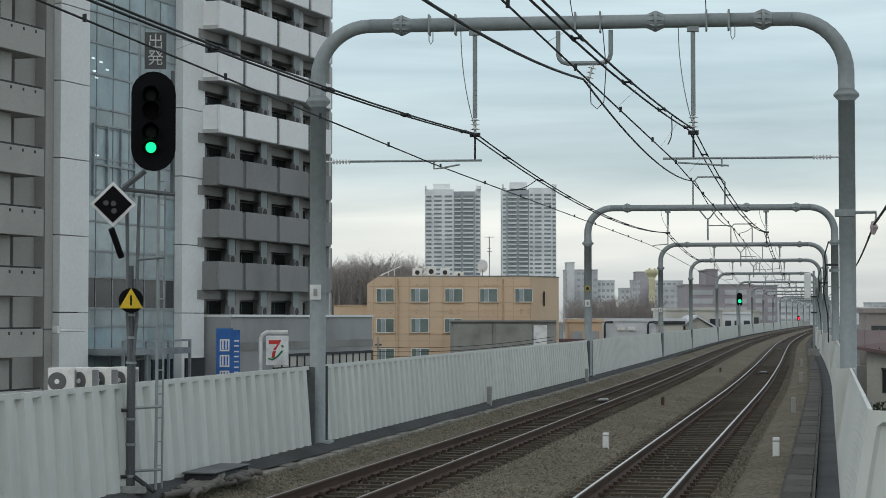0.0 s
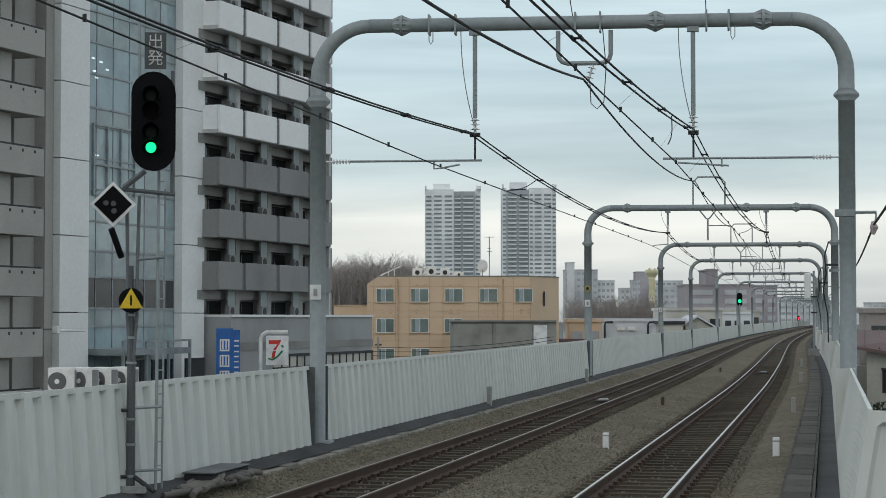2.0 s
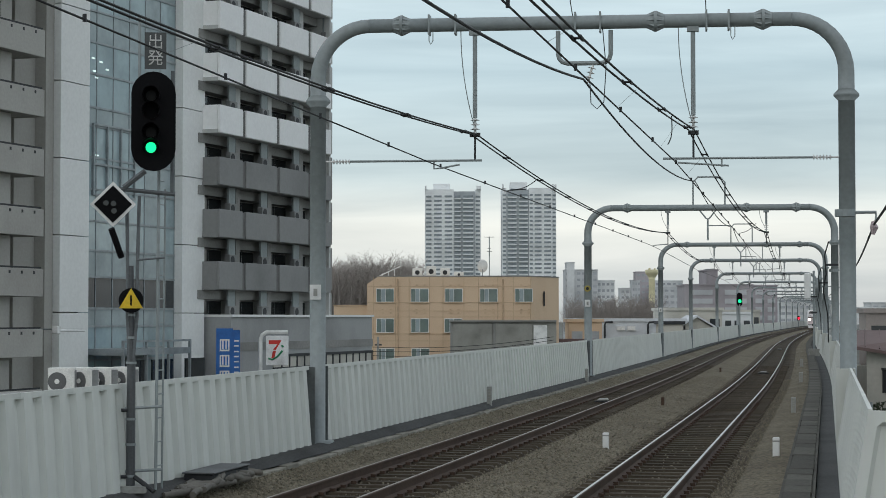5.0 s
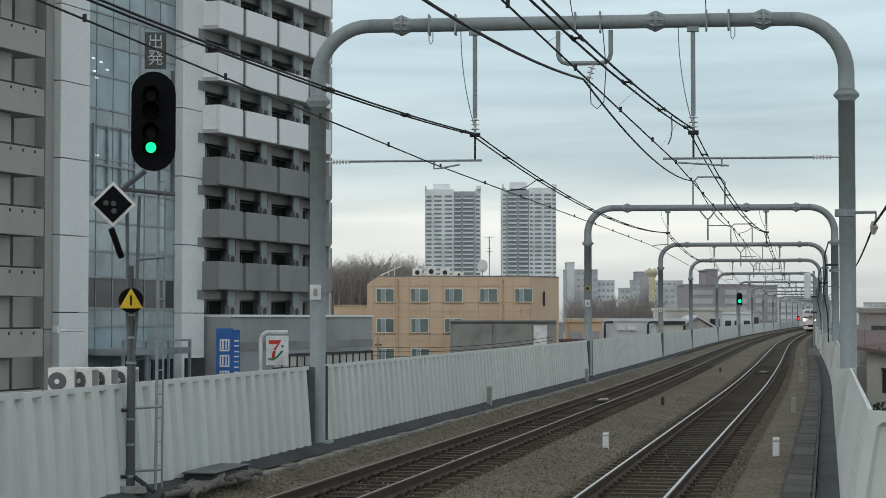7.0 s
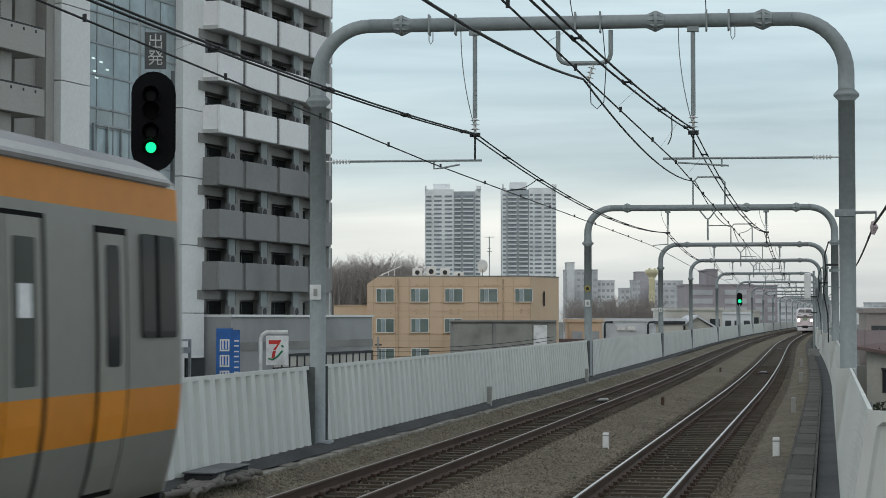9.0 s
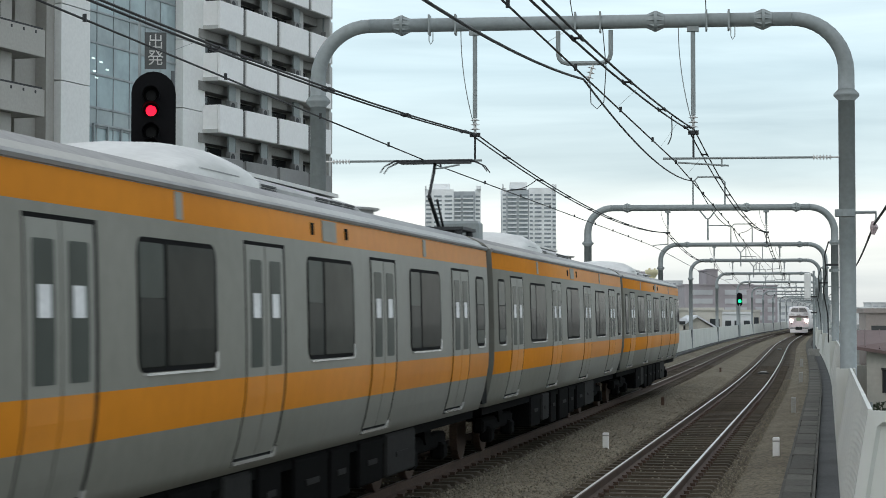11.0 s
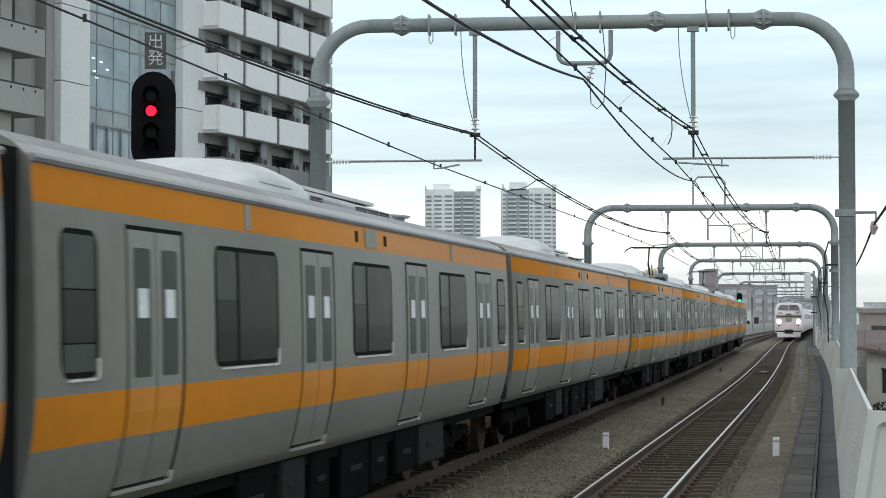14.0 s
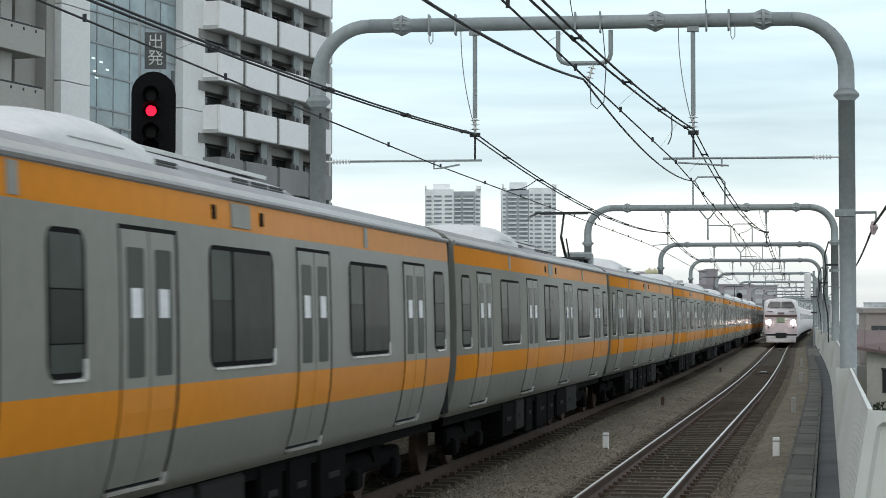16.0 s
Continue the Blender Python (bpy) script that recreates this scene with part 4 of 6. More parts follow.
# ---- buildings ----
GREYWALL = mat("apartment_grey_wall", (0.51, 0.515, 0.50), 0.8, 0, 0.05, 0.25, 8, second=(0.46, 0.465, 0.45))
PILASTER = mat("pale_pilaster_panel", (0.80, 0.805, 0.785), 0.75, 0, 0.04, 0.2, 6, second=(0.74, 0.745, 0.725))
WHITEBAL = mat("white_balcony_panel", (0.88, 0.88, 0.87), 0.7, 0, 0.03, 0.2, 6, second=(0.82, 0.82, 0.81))
GREYBAL = mat("dark_grey_balcony_panel", (0.25, 0.25, 0.245), 0.7, 0, 0.05, 0.2, 6)
FIN = mat("balcony_divider", (0.16, 0.155, 0.15), 0.7)
BEIGEBAL = mat("beige_balcony_concrete", (0.40, 0.39, 0.36), 0.8, 0, 0.06, 0.3, 8, second=(0.32, 0.305, 0.28))
BEIGEWALL = mat("beige_shaded_wall", (0.37, 0.36, 0.33), 0.8, 0, 0.05, 0.3, 8, second=(0.31, 0.30, 0.275))
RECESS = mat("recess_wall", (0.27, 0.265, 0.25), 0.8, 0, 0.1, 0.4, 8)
DARKGLASS = glass("dark_window_glass", (0.03, 0.036, 0.04), 0.08)
PALEGLASS = glass("curtain_wall_glass", (0.35, 0.44, 0.46), 0.08)
FROST = glass("spandrel_glass", (0.32, 0.38, 0.39), 0.25)
MULL = mat("mullion_grey", (0.30, 0.33, 0.34), 0.5, 0.3)
ACBODY = mat("ac_unit_cream", (0.78, 0.77, 0.73), 0.6)
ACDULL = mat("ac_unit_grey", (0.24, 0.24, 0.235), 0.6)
TAN = mat("tan_wall_tile", (0.64, 0.475, 0.325), 0.8, 0, 0.05, 0.4, 8, second=(0.60, 0.435, 0.29))
TANLINE = mat("tan_joint", (0.55, 0.40, 0.265), 0.8)
SHUTTER = mat("grey_shutter", (0.30, 0.295, 0.265), 0.7, 0, 0.06, 0.5, 9)
CURTAIN = glass("curtained_glass", (0.16, 0.21, 0.19), 0.15)
BLUE = mat("blue_sign", (0.02, 0.13, 0.42), 0.45)
YELLOW = mat("yellow_warning_plate", (0.72, 0.48, 0.015), 0.5)
RED = mat("sign_red", (0.6, 0.03, 0.02), 0.5)
GREEN = mat("sign_green", (0.02, 0.22, 0.10), 0.5)
BROWNROOF = mat("brown_roof_sheet", (0.14, 0.092, 0.085), 0.7, 0, 0.08, 0.3, 6)
HOUSE = mat("cream_house_wall", (0.55, 0.53, 0.47), 0.8, 0, 0.05, 0.3, 6)


def apartment():
    """Balcony block: local x along the front, y into the house."""
    th = thing("apartment_building", "grey apartment block with white and dark grey balconies", "apartment building", pose(-12.75, 100, 0, 0, 0, 70))
    # back wall, beams, low columns and condensers: recess shade put into darker greys
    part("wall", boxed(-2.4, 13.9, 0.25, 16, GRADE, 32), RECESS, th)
    part("side_wall", boxed(13.9, 14.1, -1.3, 16, GRADE, 32), GREYWALL, th)
    for k in range(-1, 10):
        z = 3.9 + 2.74 * k
        up = z > 11.5
        bal = None if k < 0 else part("balcony", boxed(-0.8, 13.9, -1.3, 0.25, z - 0.12, z + 0.08), GREYWALL if up else GREYBAL, th)
        for i in range(4 if bal else 0):
            a, b = (-0.75, 2.0) if i == 0 else (2.42 + 4.3 * (i - 1), 2.42 + 4.3 * (i - 1) + 3.86)
            b = min(b, 13.88)
            part("balcony_panel", boxed(a, b, -1.42, -1.26, z - 0.1, z + 1.36, bev=0.02), WHITEBAL if up else GREYBAL, bal)
        if bal:
            part("balcony_return", boxed(-0.75, -0.6, -1.25, 0.2, z - 0.1, z + 1.36), WHITEBAL if up else GREYBAL, bal)
        for i in range(3 if bal else 0):
            x = 2.21 + 4.3 * i
            part("balcony_divider", boxed(x - 0.2, x + 0.2, -1.33, 0.2, z - 0.1, z + 1.3), FIN, bal)
        for i in range(4):
            x0 = -1.2 + 4.3 * i if i else -0.9
            x1 = min(x0 + 3.6, 13.6)
            w = part("window", boxed(x0 + 0.3, x1, 0.16, 0.3, z + 0.1, z + 2.1), GREYWALL, th)
            m = (x0 + 0.3 + x1) / 2
            for a, b in ((x0 + 0.36, m - 0.04), (m + 0.04, x1 - 0.06)):
                part("pane", boxed(a, b, 0.13, 0.2, z + 0.16, z + 2.04), DARKGLASS, w)
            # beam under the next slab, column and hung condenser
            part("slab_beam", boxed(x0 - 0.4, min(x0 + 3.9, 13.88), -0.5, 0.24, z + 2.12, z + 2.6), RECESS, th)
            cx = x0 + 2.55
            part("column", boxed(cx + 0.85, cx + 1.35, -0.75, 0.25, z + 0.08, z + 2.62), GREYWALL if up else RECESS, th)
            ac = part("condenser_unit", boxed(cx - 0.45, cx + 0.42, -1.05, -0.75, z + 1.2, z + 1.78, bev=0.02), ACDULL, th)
            part("fan_grille", tube(bmesh.new(), [(cx - 0.12, -1.07, z + 1.49), (cx - 0.12, -1.04, z + 1.49)], 0.22, 14), DARK, ac)
            part("hanger", boxed(cx - 0.4, cx + 0.38, -0.95, -0.85, z + 1.78, z + 2.62), GALV, ac)


def office():
    th = thing("office_building", "pale grey office block with a blue-green glass front", "office building", pose(-12.75, 100, 0, 0, 0, 70))
    part("wall", boxed(-17.0, -2.42, 0.42, 16, GRADE, 32), GREYWALL, th)
    for a, b, d in ((-3.0, -0.5, -0.42), (-15.0, -12.45, -0.55)):
        k = 0
        z = GRADE
        while z < 32:
            part("pilaster_panel", boxed(a + 0.01, b - 0.01, d, 0.4, z + 0.012, min(z + 3.49, 32), bev=0.012), PILASTER, th)
            z += 3.52
    part("reveal", boxed(-15.7, -15.02, -0.2, 0.4, GRADE, 32), BEIGEWALL, th)
    part("recess_wall", boxed(-17.4, -15.71, 0.35, 1, GRADE, 32), BEIGEWALL, th)
    x0, x1, n = -12.4, -3.0, 6
    w = (x1 - x0) / n
    zs = [-8.0, -6.4, -4.8, -3.2, -1.6, 0.3, 1.9, 2.75, 4.25, 5.5, 6.9, 8.4, 9.9, 11.4, 12.3, 13.9, 15.4, 16.9, 18.4, 19.9, 21.4, 22.9, 24.4]
    rng = random.Random(8)
    for j, (a, b) in enumerate(zip(zs, zs[1:])):
        for i in range(n):
            mm = PALEGLASS
            if 2.5 < a < 4:
                mm = DARKGLASS
            elif a in (4.25, 1.9, 11.4, 15.4) or (a > 5 and i > 3 and rng.random() < 0.5):
                mm = FROST
            part("glass_panel", boxed(x0 + i * w + 0.02, x0 + (i + 1) * w - 0.02, 0.05, 0.2, a + 0.02, b - 0.02), mm, th)
        part("transom", boxed(x0, x1, 0.0, 0.25, b - 0.05, b + 0.05), MULL, th)
    for i in range(n + 1):
        part("mullion", boxed(x0 + i * w - 0.03, x0 + i * w + 0.03, 0.02, 0.24, GRADE, 24.4), MULL, th)
    # operable window frame, and the ceiling lamps that show through the upper glass
    fr = part("window_frame", boxed(-11.2, -7.2, -0.06, 0.06, 8.1, 8.2), MULL, th)
    for x in (-11.2, -9.9, -8.6, -7.25):
        part("frame_bar", boxed(x - 0.05, x + 0.05, -0.07, 0.06, 8.1, 11.5), MULL, fr)
    for z in (9.6, 11.5):
        part("frame_bar", boxed(-11.2, -7.2, -0.06, 0.06, z - 0.05, z + 0.05), MULL, fr)
    lamp = glow("office_lamp", (0.8, 1.0, 0.95), 0.7)
    for x, z in ((-11.3, 14.6), (-10.6, 14.5), (-10.0, 14.2), (-11.0, 13.7), (-10.9, 10.0), (-11.2, 14.0)):
        part("ceiling_lamp", boxed(x, x + 0.28, 0.03, 0.06, z, z + 0.07), lamp, th)
    # entrance canopy with railings
    cn = part("canopy", boxed(-12.0, -5.4, -2.2, 0.0, 0.55, 0.85), MULL, th)
    for i in range(4):
        x = -12.0 + 2.2 * i
        part("canopy_post", boxed(x - 0.06, x + 0.06, -2.2, -2.08, -3, 1.25), MULL, cn)
    part("canopy_rail", boxed(-12.0, -5.4, -2.2, -2.12, 1.15, 1.25), MULL, cn)
    for i, x in enumerate((-11.4, -8.8, -5.4)):
        part("entrance_glass", boxed(x, x + 2.0, -1.95, -1.85, -3, 0.3), DARKGLASS, th)


def beige_block():
    th = thing("beige_apartment_building", "beige concrete apartment block with deep balconies", "apartment building", pose(-12.75, 100, 0, 0, 0, 70))
    part("wall", boxed(-30, -17.4, 0.5, 14, GRADE, 32), BEIGEWALL, th)
    for k in range(-3, 10):
        z = 3.25 + 2.62 * k
        bal = part("balcony", boxed(-30, -17.9, -1.4, 0.5, z, z + 0.16), BEIGEBAL, th)
        part("balcony_panel", boxed(-30, -17.88, -1.5, -1.34, z - 0.02, z + 1.18, bev=0.02), BEIGEBAL, bal)
        part("balcony_return", boxed(-18.02, -17.88, -1.33, 0.5, z - 0.02, z + 1.18), BEIGEBAL, bal)
        part("handrail", boxed(-29.9, -18.0, -1.45, -1.38, z + 1.2, z + 1.27), DARK, bal)
        for i in range(5):
            part("drain_slot", boxed(-18.7 - i * 0.95, -18.58 - i * 0.95, -1.515, -1.49, z + 0.95, z + 1.08), DARK, bal)
        for x in (-20.6, -24.5):
            part("column", boxed(x, x + 0.85, -1.0, 0.5, z + 0.16, z + 2.6), BEIGEBAL, th)
        part("window", boxed(-23.3, -21.2, 0.4, 0.52, z + 0.2, z + 2.2), DARKGLASS, th)


def podium():
    th = thing("low_shop_building", "low grey shop building with a dark stripe", "shop", pose(-12.75, 100, 0, 0, 0, 70))
    part("wall", boxed(-0.05, 19.6, -1.75, 4, GRADE, 2.35), mat("shop_grey_wall", (0.36, 0.365, 0.36), 0.8, 0, 0.05, 0.25, 8), th)
    part("cornice", boxed(-0.08, 19.7, -1.85, 4.1, 2.35, 2.48), PILASTER, th)
    part("dark_stripe", boxed(-0.04, 19.65, -1.78, -1.7, 0.55, 1.0), RECESS, th)
    for i in range(14):
        # no glow here; the cream base colour gives the panes their lit look
        w = part("window", boxed(5.2 + i * 1.02, 6.1 + i * 1.02, -1.8, -1.7, -1.3, 0.15), HOUSE, th, "window pane coloured cream to look lit")
        part("window_bar", boxed(6.11 + i * 1.02, 6.21 + i * 1.02, -1.85, -1.72, -1.3, 0.2), DARK, w)
    part("window_head", boxed(5.1, 19.5, -1.86, -1.7, 0.15, 0.3), DARK, th)
    part("window_sill", boxed(5.1, 19.5, -1.86, -1.7, -0.55, -0.42), DARK, th)


def pole_signs():
    th = thing("bank_pillar_sign", "tall blue pillar sign with white bars", "sign", pose(-10.83, 94, 0, 0, 0, 8))
    part("pillar", boxed(-0.41, 0.41, 0, 0.95, GRADE, 1.78), BLUE, th)
    part("pillar_side", boxed(0.412, 0.76, 0.05, 0.9, GRADE, 1.7), BLUE, th)
    for k in range(4):
        z = 1.25 - k * 0.78
        for a, b, c, d in ((-0.24, 0.24, -0.07, 0.0), (-0.24, 0.24, -0.6, -0.52), (-0.24, -0.17, -0.52, -0.07), (0.17, 0.24, -0.52, -0.07), (-0.12, -0.05, -0.5, -0.05), (0.04, 0.1, -0.5, -0.05)):
            part("letter_bar", boxed(a, b, -0.02, 0.005, z + c, z + d), WHITE, th)
        for c, d in ((-0.07, 0.0), (-0.32, -0.25), (-0.6, -0.53)):
            part("letter_bar", boxed(0.47, 0.7, 0.03, 0.06, z + c - 0.05, z + d - 0.05), WHITE, th)
    th = thing("shop_sign", "white illuminated shop sign on a bent white pole", "sign", pose(-9.05, 94, 0))
    part("pole", tube(bmesh.new(), [(0, 0, GRADE), (0, 0, 1.25), (0.08, 0, 1.45), (0.28, 0, 1.58), (1.35, 0, 1.6)], 0.1, 8), WHITE, th)
    part("lightbox", boxed(0.28, 1.38, -0.14, 0.14, -0.05, 1.42, bev=0.03), mat("sign_white", (0.8, 0.8, 0.8), 0.4), th)
    bm = bmesh.new()
    loft(bm, [[(0.42, -0.15, 1.2), (0.42, -0.15, 1.0)], [(1.05, -0.15, 1.2), (0.85, -0.15, 1.0)]])
    loft(bm, [[(1.05, -0.15, 1.2), (0.85, -0.15, 1.0)], [(0.78, -0.15, 0.72), (0.62, -0.15, 0.72)]])
    part("red_mark", bm, RED, th)
    bm = bmesh.new()
    loft(bm, [[(0.78, -0.15, 0.66), (0.62, -0.15, 0.66)], [(0.72, -0.15, 0.35), (0.55, -0.15, 0.3)]])
    part("red_mark_foot", bm, RED, th)
    bm = bmesh.new()
    tube(bm, [(0.4, -0.15, 0.3), (0.6, -0.15, 0.24), (0.85, -0.15, 0.4), (1.1, -0.15, 0.68)], 0.05, 6)
    tube(bm, [(1.05, -0.15, 0.95), (1.15, -0.15, 0.86)], 0.05, 6)
    part("green_mark", bm, GREEN, th)


def condensers():
    rf = thing("low_flat_roof", "low flat concrete roof below the barrier top", "low building", pose(-11.4, 60, 0))
    part("wall", boxed(-3, 3.2, -1.5, 3, GRADE, -0.3), GREYWALL, rf)
    part("roof_slab", boxed(-3.1, 3.3, -1.6, 3.1, -0.3, -0.15), CONC, rf)
    for i, x in enumerate((-1.1, -0.4, 0.15, 0.75)):
        th = thing("condenser_unit", "cream outdoor air conditioner unit with round fan", "air conditioner", pose(-10.95 + x, 60 + 0.35 * i, -0.15, 0, 0, -38 if i else 0), "condenser units on the roof")
        part("casing", boxed(-0.42, 0.42, -0.17, 0.17, 0.06, 0.88, bev=0.02), ACBODY, th)
        part("foot", boxed(-0.38, 0.38, -0.15, 0.15, 0.0, 0.06), DARK, th)
        bm = bmesh.new()
        tube(bm, [(-0.12, -0.2, 0.45), (-0.12, -0.16, 0.45)], 0.29, 20)
        g = part("fan_grille", bm, mat("fan_grey", (0.12, 0.12, 0.12), 0.6), th)
        part("fan_hub", tube(bmesh.new(), [(-0.12, -0.23, 0.45), (-0.12, -0.18, 0.45)], 0.08, 10), ACBODY, g)
        part("side_grille", boxed(0.425, 0.435, -0.13, 0.13, 0.14, 0.8), ACDULL, th)


def tan_building():
    Y = 190.0
    th = thing("tan_building", "tan tiled three storey building with curtained windows", "building", pose(0, Y, 0))
    bm = bmesh.new()
    # plan with a slanted end and a chamfered roof corner
    pts = [(-7.6, 0), (8.85, 0), (11.95, 5.5), (11.95, 16), (-7.6, 16)]
    lo = [bm.verts.new((x, y, GRADE)) for x, y in pts]
    hi = [bm.verts.new((x, y, 6.45 if x > -7 else 5.7)) for x, y in pts]
    for i in range(5):
        bm.faces.new((lo[i], lo[(i + 1) % 5], hi[(i + 1) % 5], hi[i]))
    a, b = bm.verts.new((-6.5, 0, 6.45)), bm.verts.new((-6.5, 16, 6.45))
    bm.faces.new((hi[0], a, b, hi[4]))
    bm.faces.new((a, hi[1], hi[2], hi[3], b))
    bm.faces.new((hi[0], hi[1], a))
    bmesh.ops.recalc_face_normals(bm, faces=bm.faces)
    part("wall", bm, TAN, th)
    part("parapet_cap", boxed(-6.55, 8.9, -0.05, 0.25, 6.44, 6.55), RECESS, th)
    bm = boxed(0, 6.3, -0.05, 0.2, 6.44, 6.55)
    o = part("parapet_cap", bm, RECESS, th)
    o.matrix_local = pose(8.85, 0, 0, 0, 0, math.degrees(math.atan2(5.5, 3.1)))
    part("lower_wing", boxed(-11.0, -7.61, 1, 15, GRADE, 3.5), TAN, th)
    part("wing_cap", boxed(-11.1, -7.6, 0.9, 1.2, 3.5, 3.62), TANLINE, th)
    for x in (-6.95, -4.75, -3.4, -1.35, 0.0, 2.1, 3.55, 5.5, 7.05, 8.8):
        part("tile_joint", boxed(x - 0.035, x + 0.035, -0.03, 0.01, -4, 6.43), TANLINE, th)
    for z in (5.45, 3.85, 3.0, 2.4, 0.7, 0.0):
        part("tile_joint", boxed(-7.6, 8.84, -0.025, 0.01, z - 0.03, z + 0.03), TANLINE, th)
    for x in (-4.5, 6.0):
        part("downpipe", tube(bmesh.new(), [(x, -0.12, 6.2), (x, -0.12, -6)], 0.07, 6), TANLINE, th)
    wins = [(-6.64, 5.19, 1.25), (-3.18, 5.19, 1.25), (0.23, 5.19, 1.25), (3.74, 5.19, 1.25), (7.26, 5.19, 1.25), (-6.63, 2.19, 1.3), (-3.17, 2.19, 1.3), (0.2, 2.19, 1.3),
            (-6.6, -0.8, 1.3), (-3.1, -0.8, 1.3)]
    for x, zt, h in wins:
        w = part("window", boxed(x - 0.06, x + 1.74, -0.05, 0.05, zt - h - 0.06, zt + 0.06), WHITE, th, "sliding window with green curtains")
        for a, b, mm in ((x, x + 0.42, CURTAIN), (x + 0.44, x + 0.82, FROST), (x + 0.88, x + 1.68, CURTAIN)):
            part("pane", boxed(a, b, -0.07, 0.02, zt - h, zt), mm, w)
        part("window_sill", boxed(x - 0.15, x + 1.85, -0.16, 0.02, zt - h - 0.14, zt - h - 0.07), TANLINE, w)
    for x, z in [(x + d, z) for x in (-6.6, -3.2, 0.2, 3.7, 7.3) for z in (5.55, 2.75, 3.1) for d in (0.45, 1.25)]:
        part("vent_cap", boxed(x, x + 0.2, -0.12, 0.01, z, z + 0.1), TANLINE, th)
    part("slit_window", boxed(10.2, 10.35, 2.2, 2.55, 3.5, 5.0), DARK, th)
    # plant on the roof
    for x, s in ((-3.0, 0.9), (-1.6, 1.1), (-0.2, 0.9), (1.2, 0.5)):
        t2 = thing("condenser_unit", "grey rooftop air conditioner unit with round fan", "air conditioner", pose(x + 0.4, Y + 2, 6.45), "rooftop units")
        part("casing", boxed(-0.5, 0.5, -0.3, 0.3, 0, s, bev=0.02), ACBODY, t2)
        part("fan_grille", tube(bmesh.new(), [(0, -0.34, s / 2), (0, -0.28, s / 2)], 0.26 * min(1, s), 14), DARK, t2)
    t2 = thing("satellite_dish", "white satellite dish on a roof mast", "satellite dish", pose(4.0, Y + 1.5, 6.45))
    part("mast", tube(bmesh.new(), [(0, 0, 0), (0, 0, 1.0)], 0.05, 6), GALV, t2)
    bm = bmesh.new()
    secs = [[(r * math.cos(a) * 0.8, -0.1 + 0.25 * r * r - 0.25 * r * math.sin(a) * 0.5, 1.1 + r * math.sin(a)) for a in [2 * math.pi * i / 16 for i in range(16)]] for r in (0.05, 0.3, 0.5, 0.66)]
    loft(bm, secs, close=True)
    part("dish", bm, WHITE, t2)
    t2 = thing("aerial_mast", "thin grey television aerial mast on a roof", "aerial", pose(4.7, Y + 2.0, 6.45))
    part("mast", tube(bmesh.new(), [(0, 0, 0), (0, 0, 4.1)], 0.05, 6), GALV, t2)
    for z, w in ((4.05, 1.0), (2.6, 0.5), (2.9, 0.3)):
        bm = tube(bmesh.new(), [(-w / 2, 0, z), (w / 2, 0, z)], 0.03, 5)
        for i in range(6):
            x = -w / 2 + w * i / 5
            tube(bm, [(x, -0.3, z), (x, 0.3, z)], 0.015, 4)
        part("aerial", bm, GALV, t2)
    t2 = thing("roof_stair_rail", "slanted white handrail on the roof corner", "handrail", pose(-6.4, Y + 1, 6.45))
    part("rail", tube(bmesh.new(), [(-0.2, 0, 0.0), (1.2, 0, 0.65), (2.2, 0, 1.1)], 0.06, 6), WHITE, t2)
    for x in (0.3, 0.9, 1.5):
        part("rail_post", tube(bmesh.new(), [(x, 0, 0), (x, 0, 0.2 + x * 0.42)], 0.04, 5), WHITE, t2)
    # shed with grey shutters in front
    t2 = thing("shutter_shed", "grey shed with two wide roller shutters", "shed", pose(0, 182, 0))
    part("wall", boxed(0.75, 10.9, 0.15, 4, GRADE, 1.95), SHUTTER, t2)
    for a, b in ((0.95, 4.75), (5.1, 8.6)):
        sh = part("shutter", boxed(a, b, 0.0, 0.12, GRADE, 1.75), SHUTTER, t2)
        for i in range(12):
            part("slat", boxed(a + 0.03, b - 0.03, -0.03, 0.01, -1.6 + i * 0.27, -1.36 + i * 0.27), SHUTTER, sh)
    part("roof_edge", boxed(0.6, 10.9, -0.25, 4.2, 1.95, 2.08), RECESS, t2)
    part("post", boxed(4.8, 5.05, -0.05, 0.2, GRADE, 1.95), RECESS, t2)
    part("white_panel", boxed(8.7, 10.0, -0.02, 0.2, GRADE, 1.6), WHITE, t2)
    part("post", boxed(0.7, 0.92, -0.05, 0.2, GRADE, 1.95), RECESS, t2)


TOWER = mat("tower_pale_wall", (0.80, 0.82, 0.82), 0.7, 0, 0.03, 0.05, 0.5)
TOWERDK = mat("tower_grey_wall", (0.38, 0.41, 0.43), 0.7, 0, 0.03, 0.05, 0.5)
TOWERWIN = glass("tower_window", (0.24, 0.28, 0.30), 0.2)


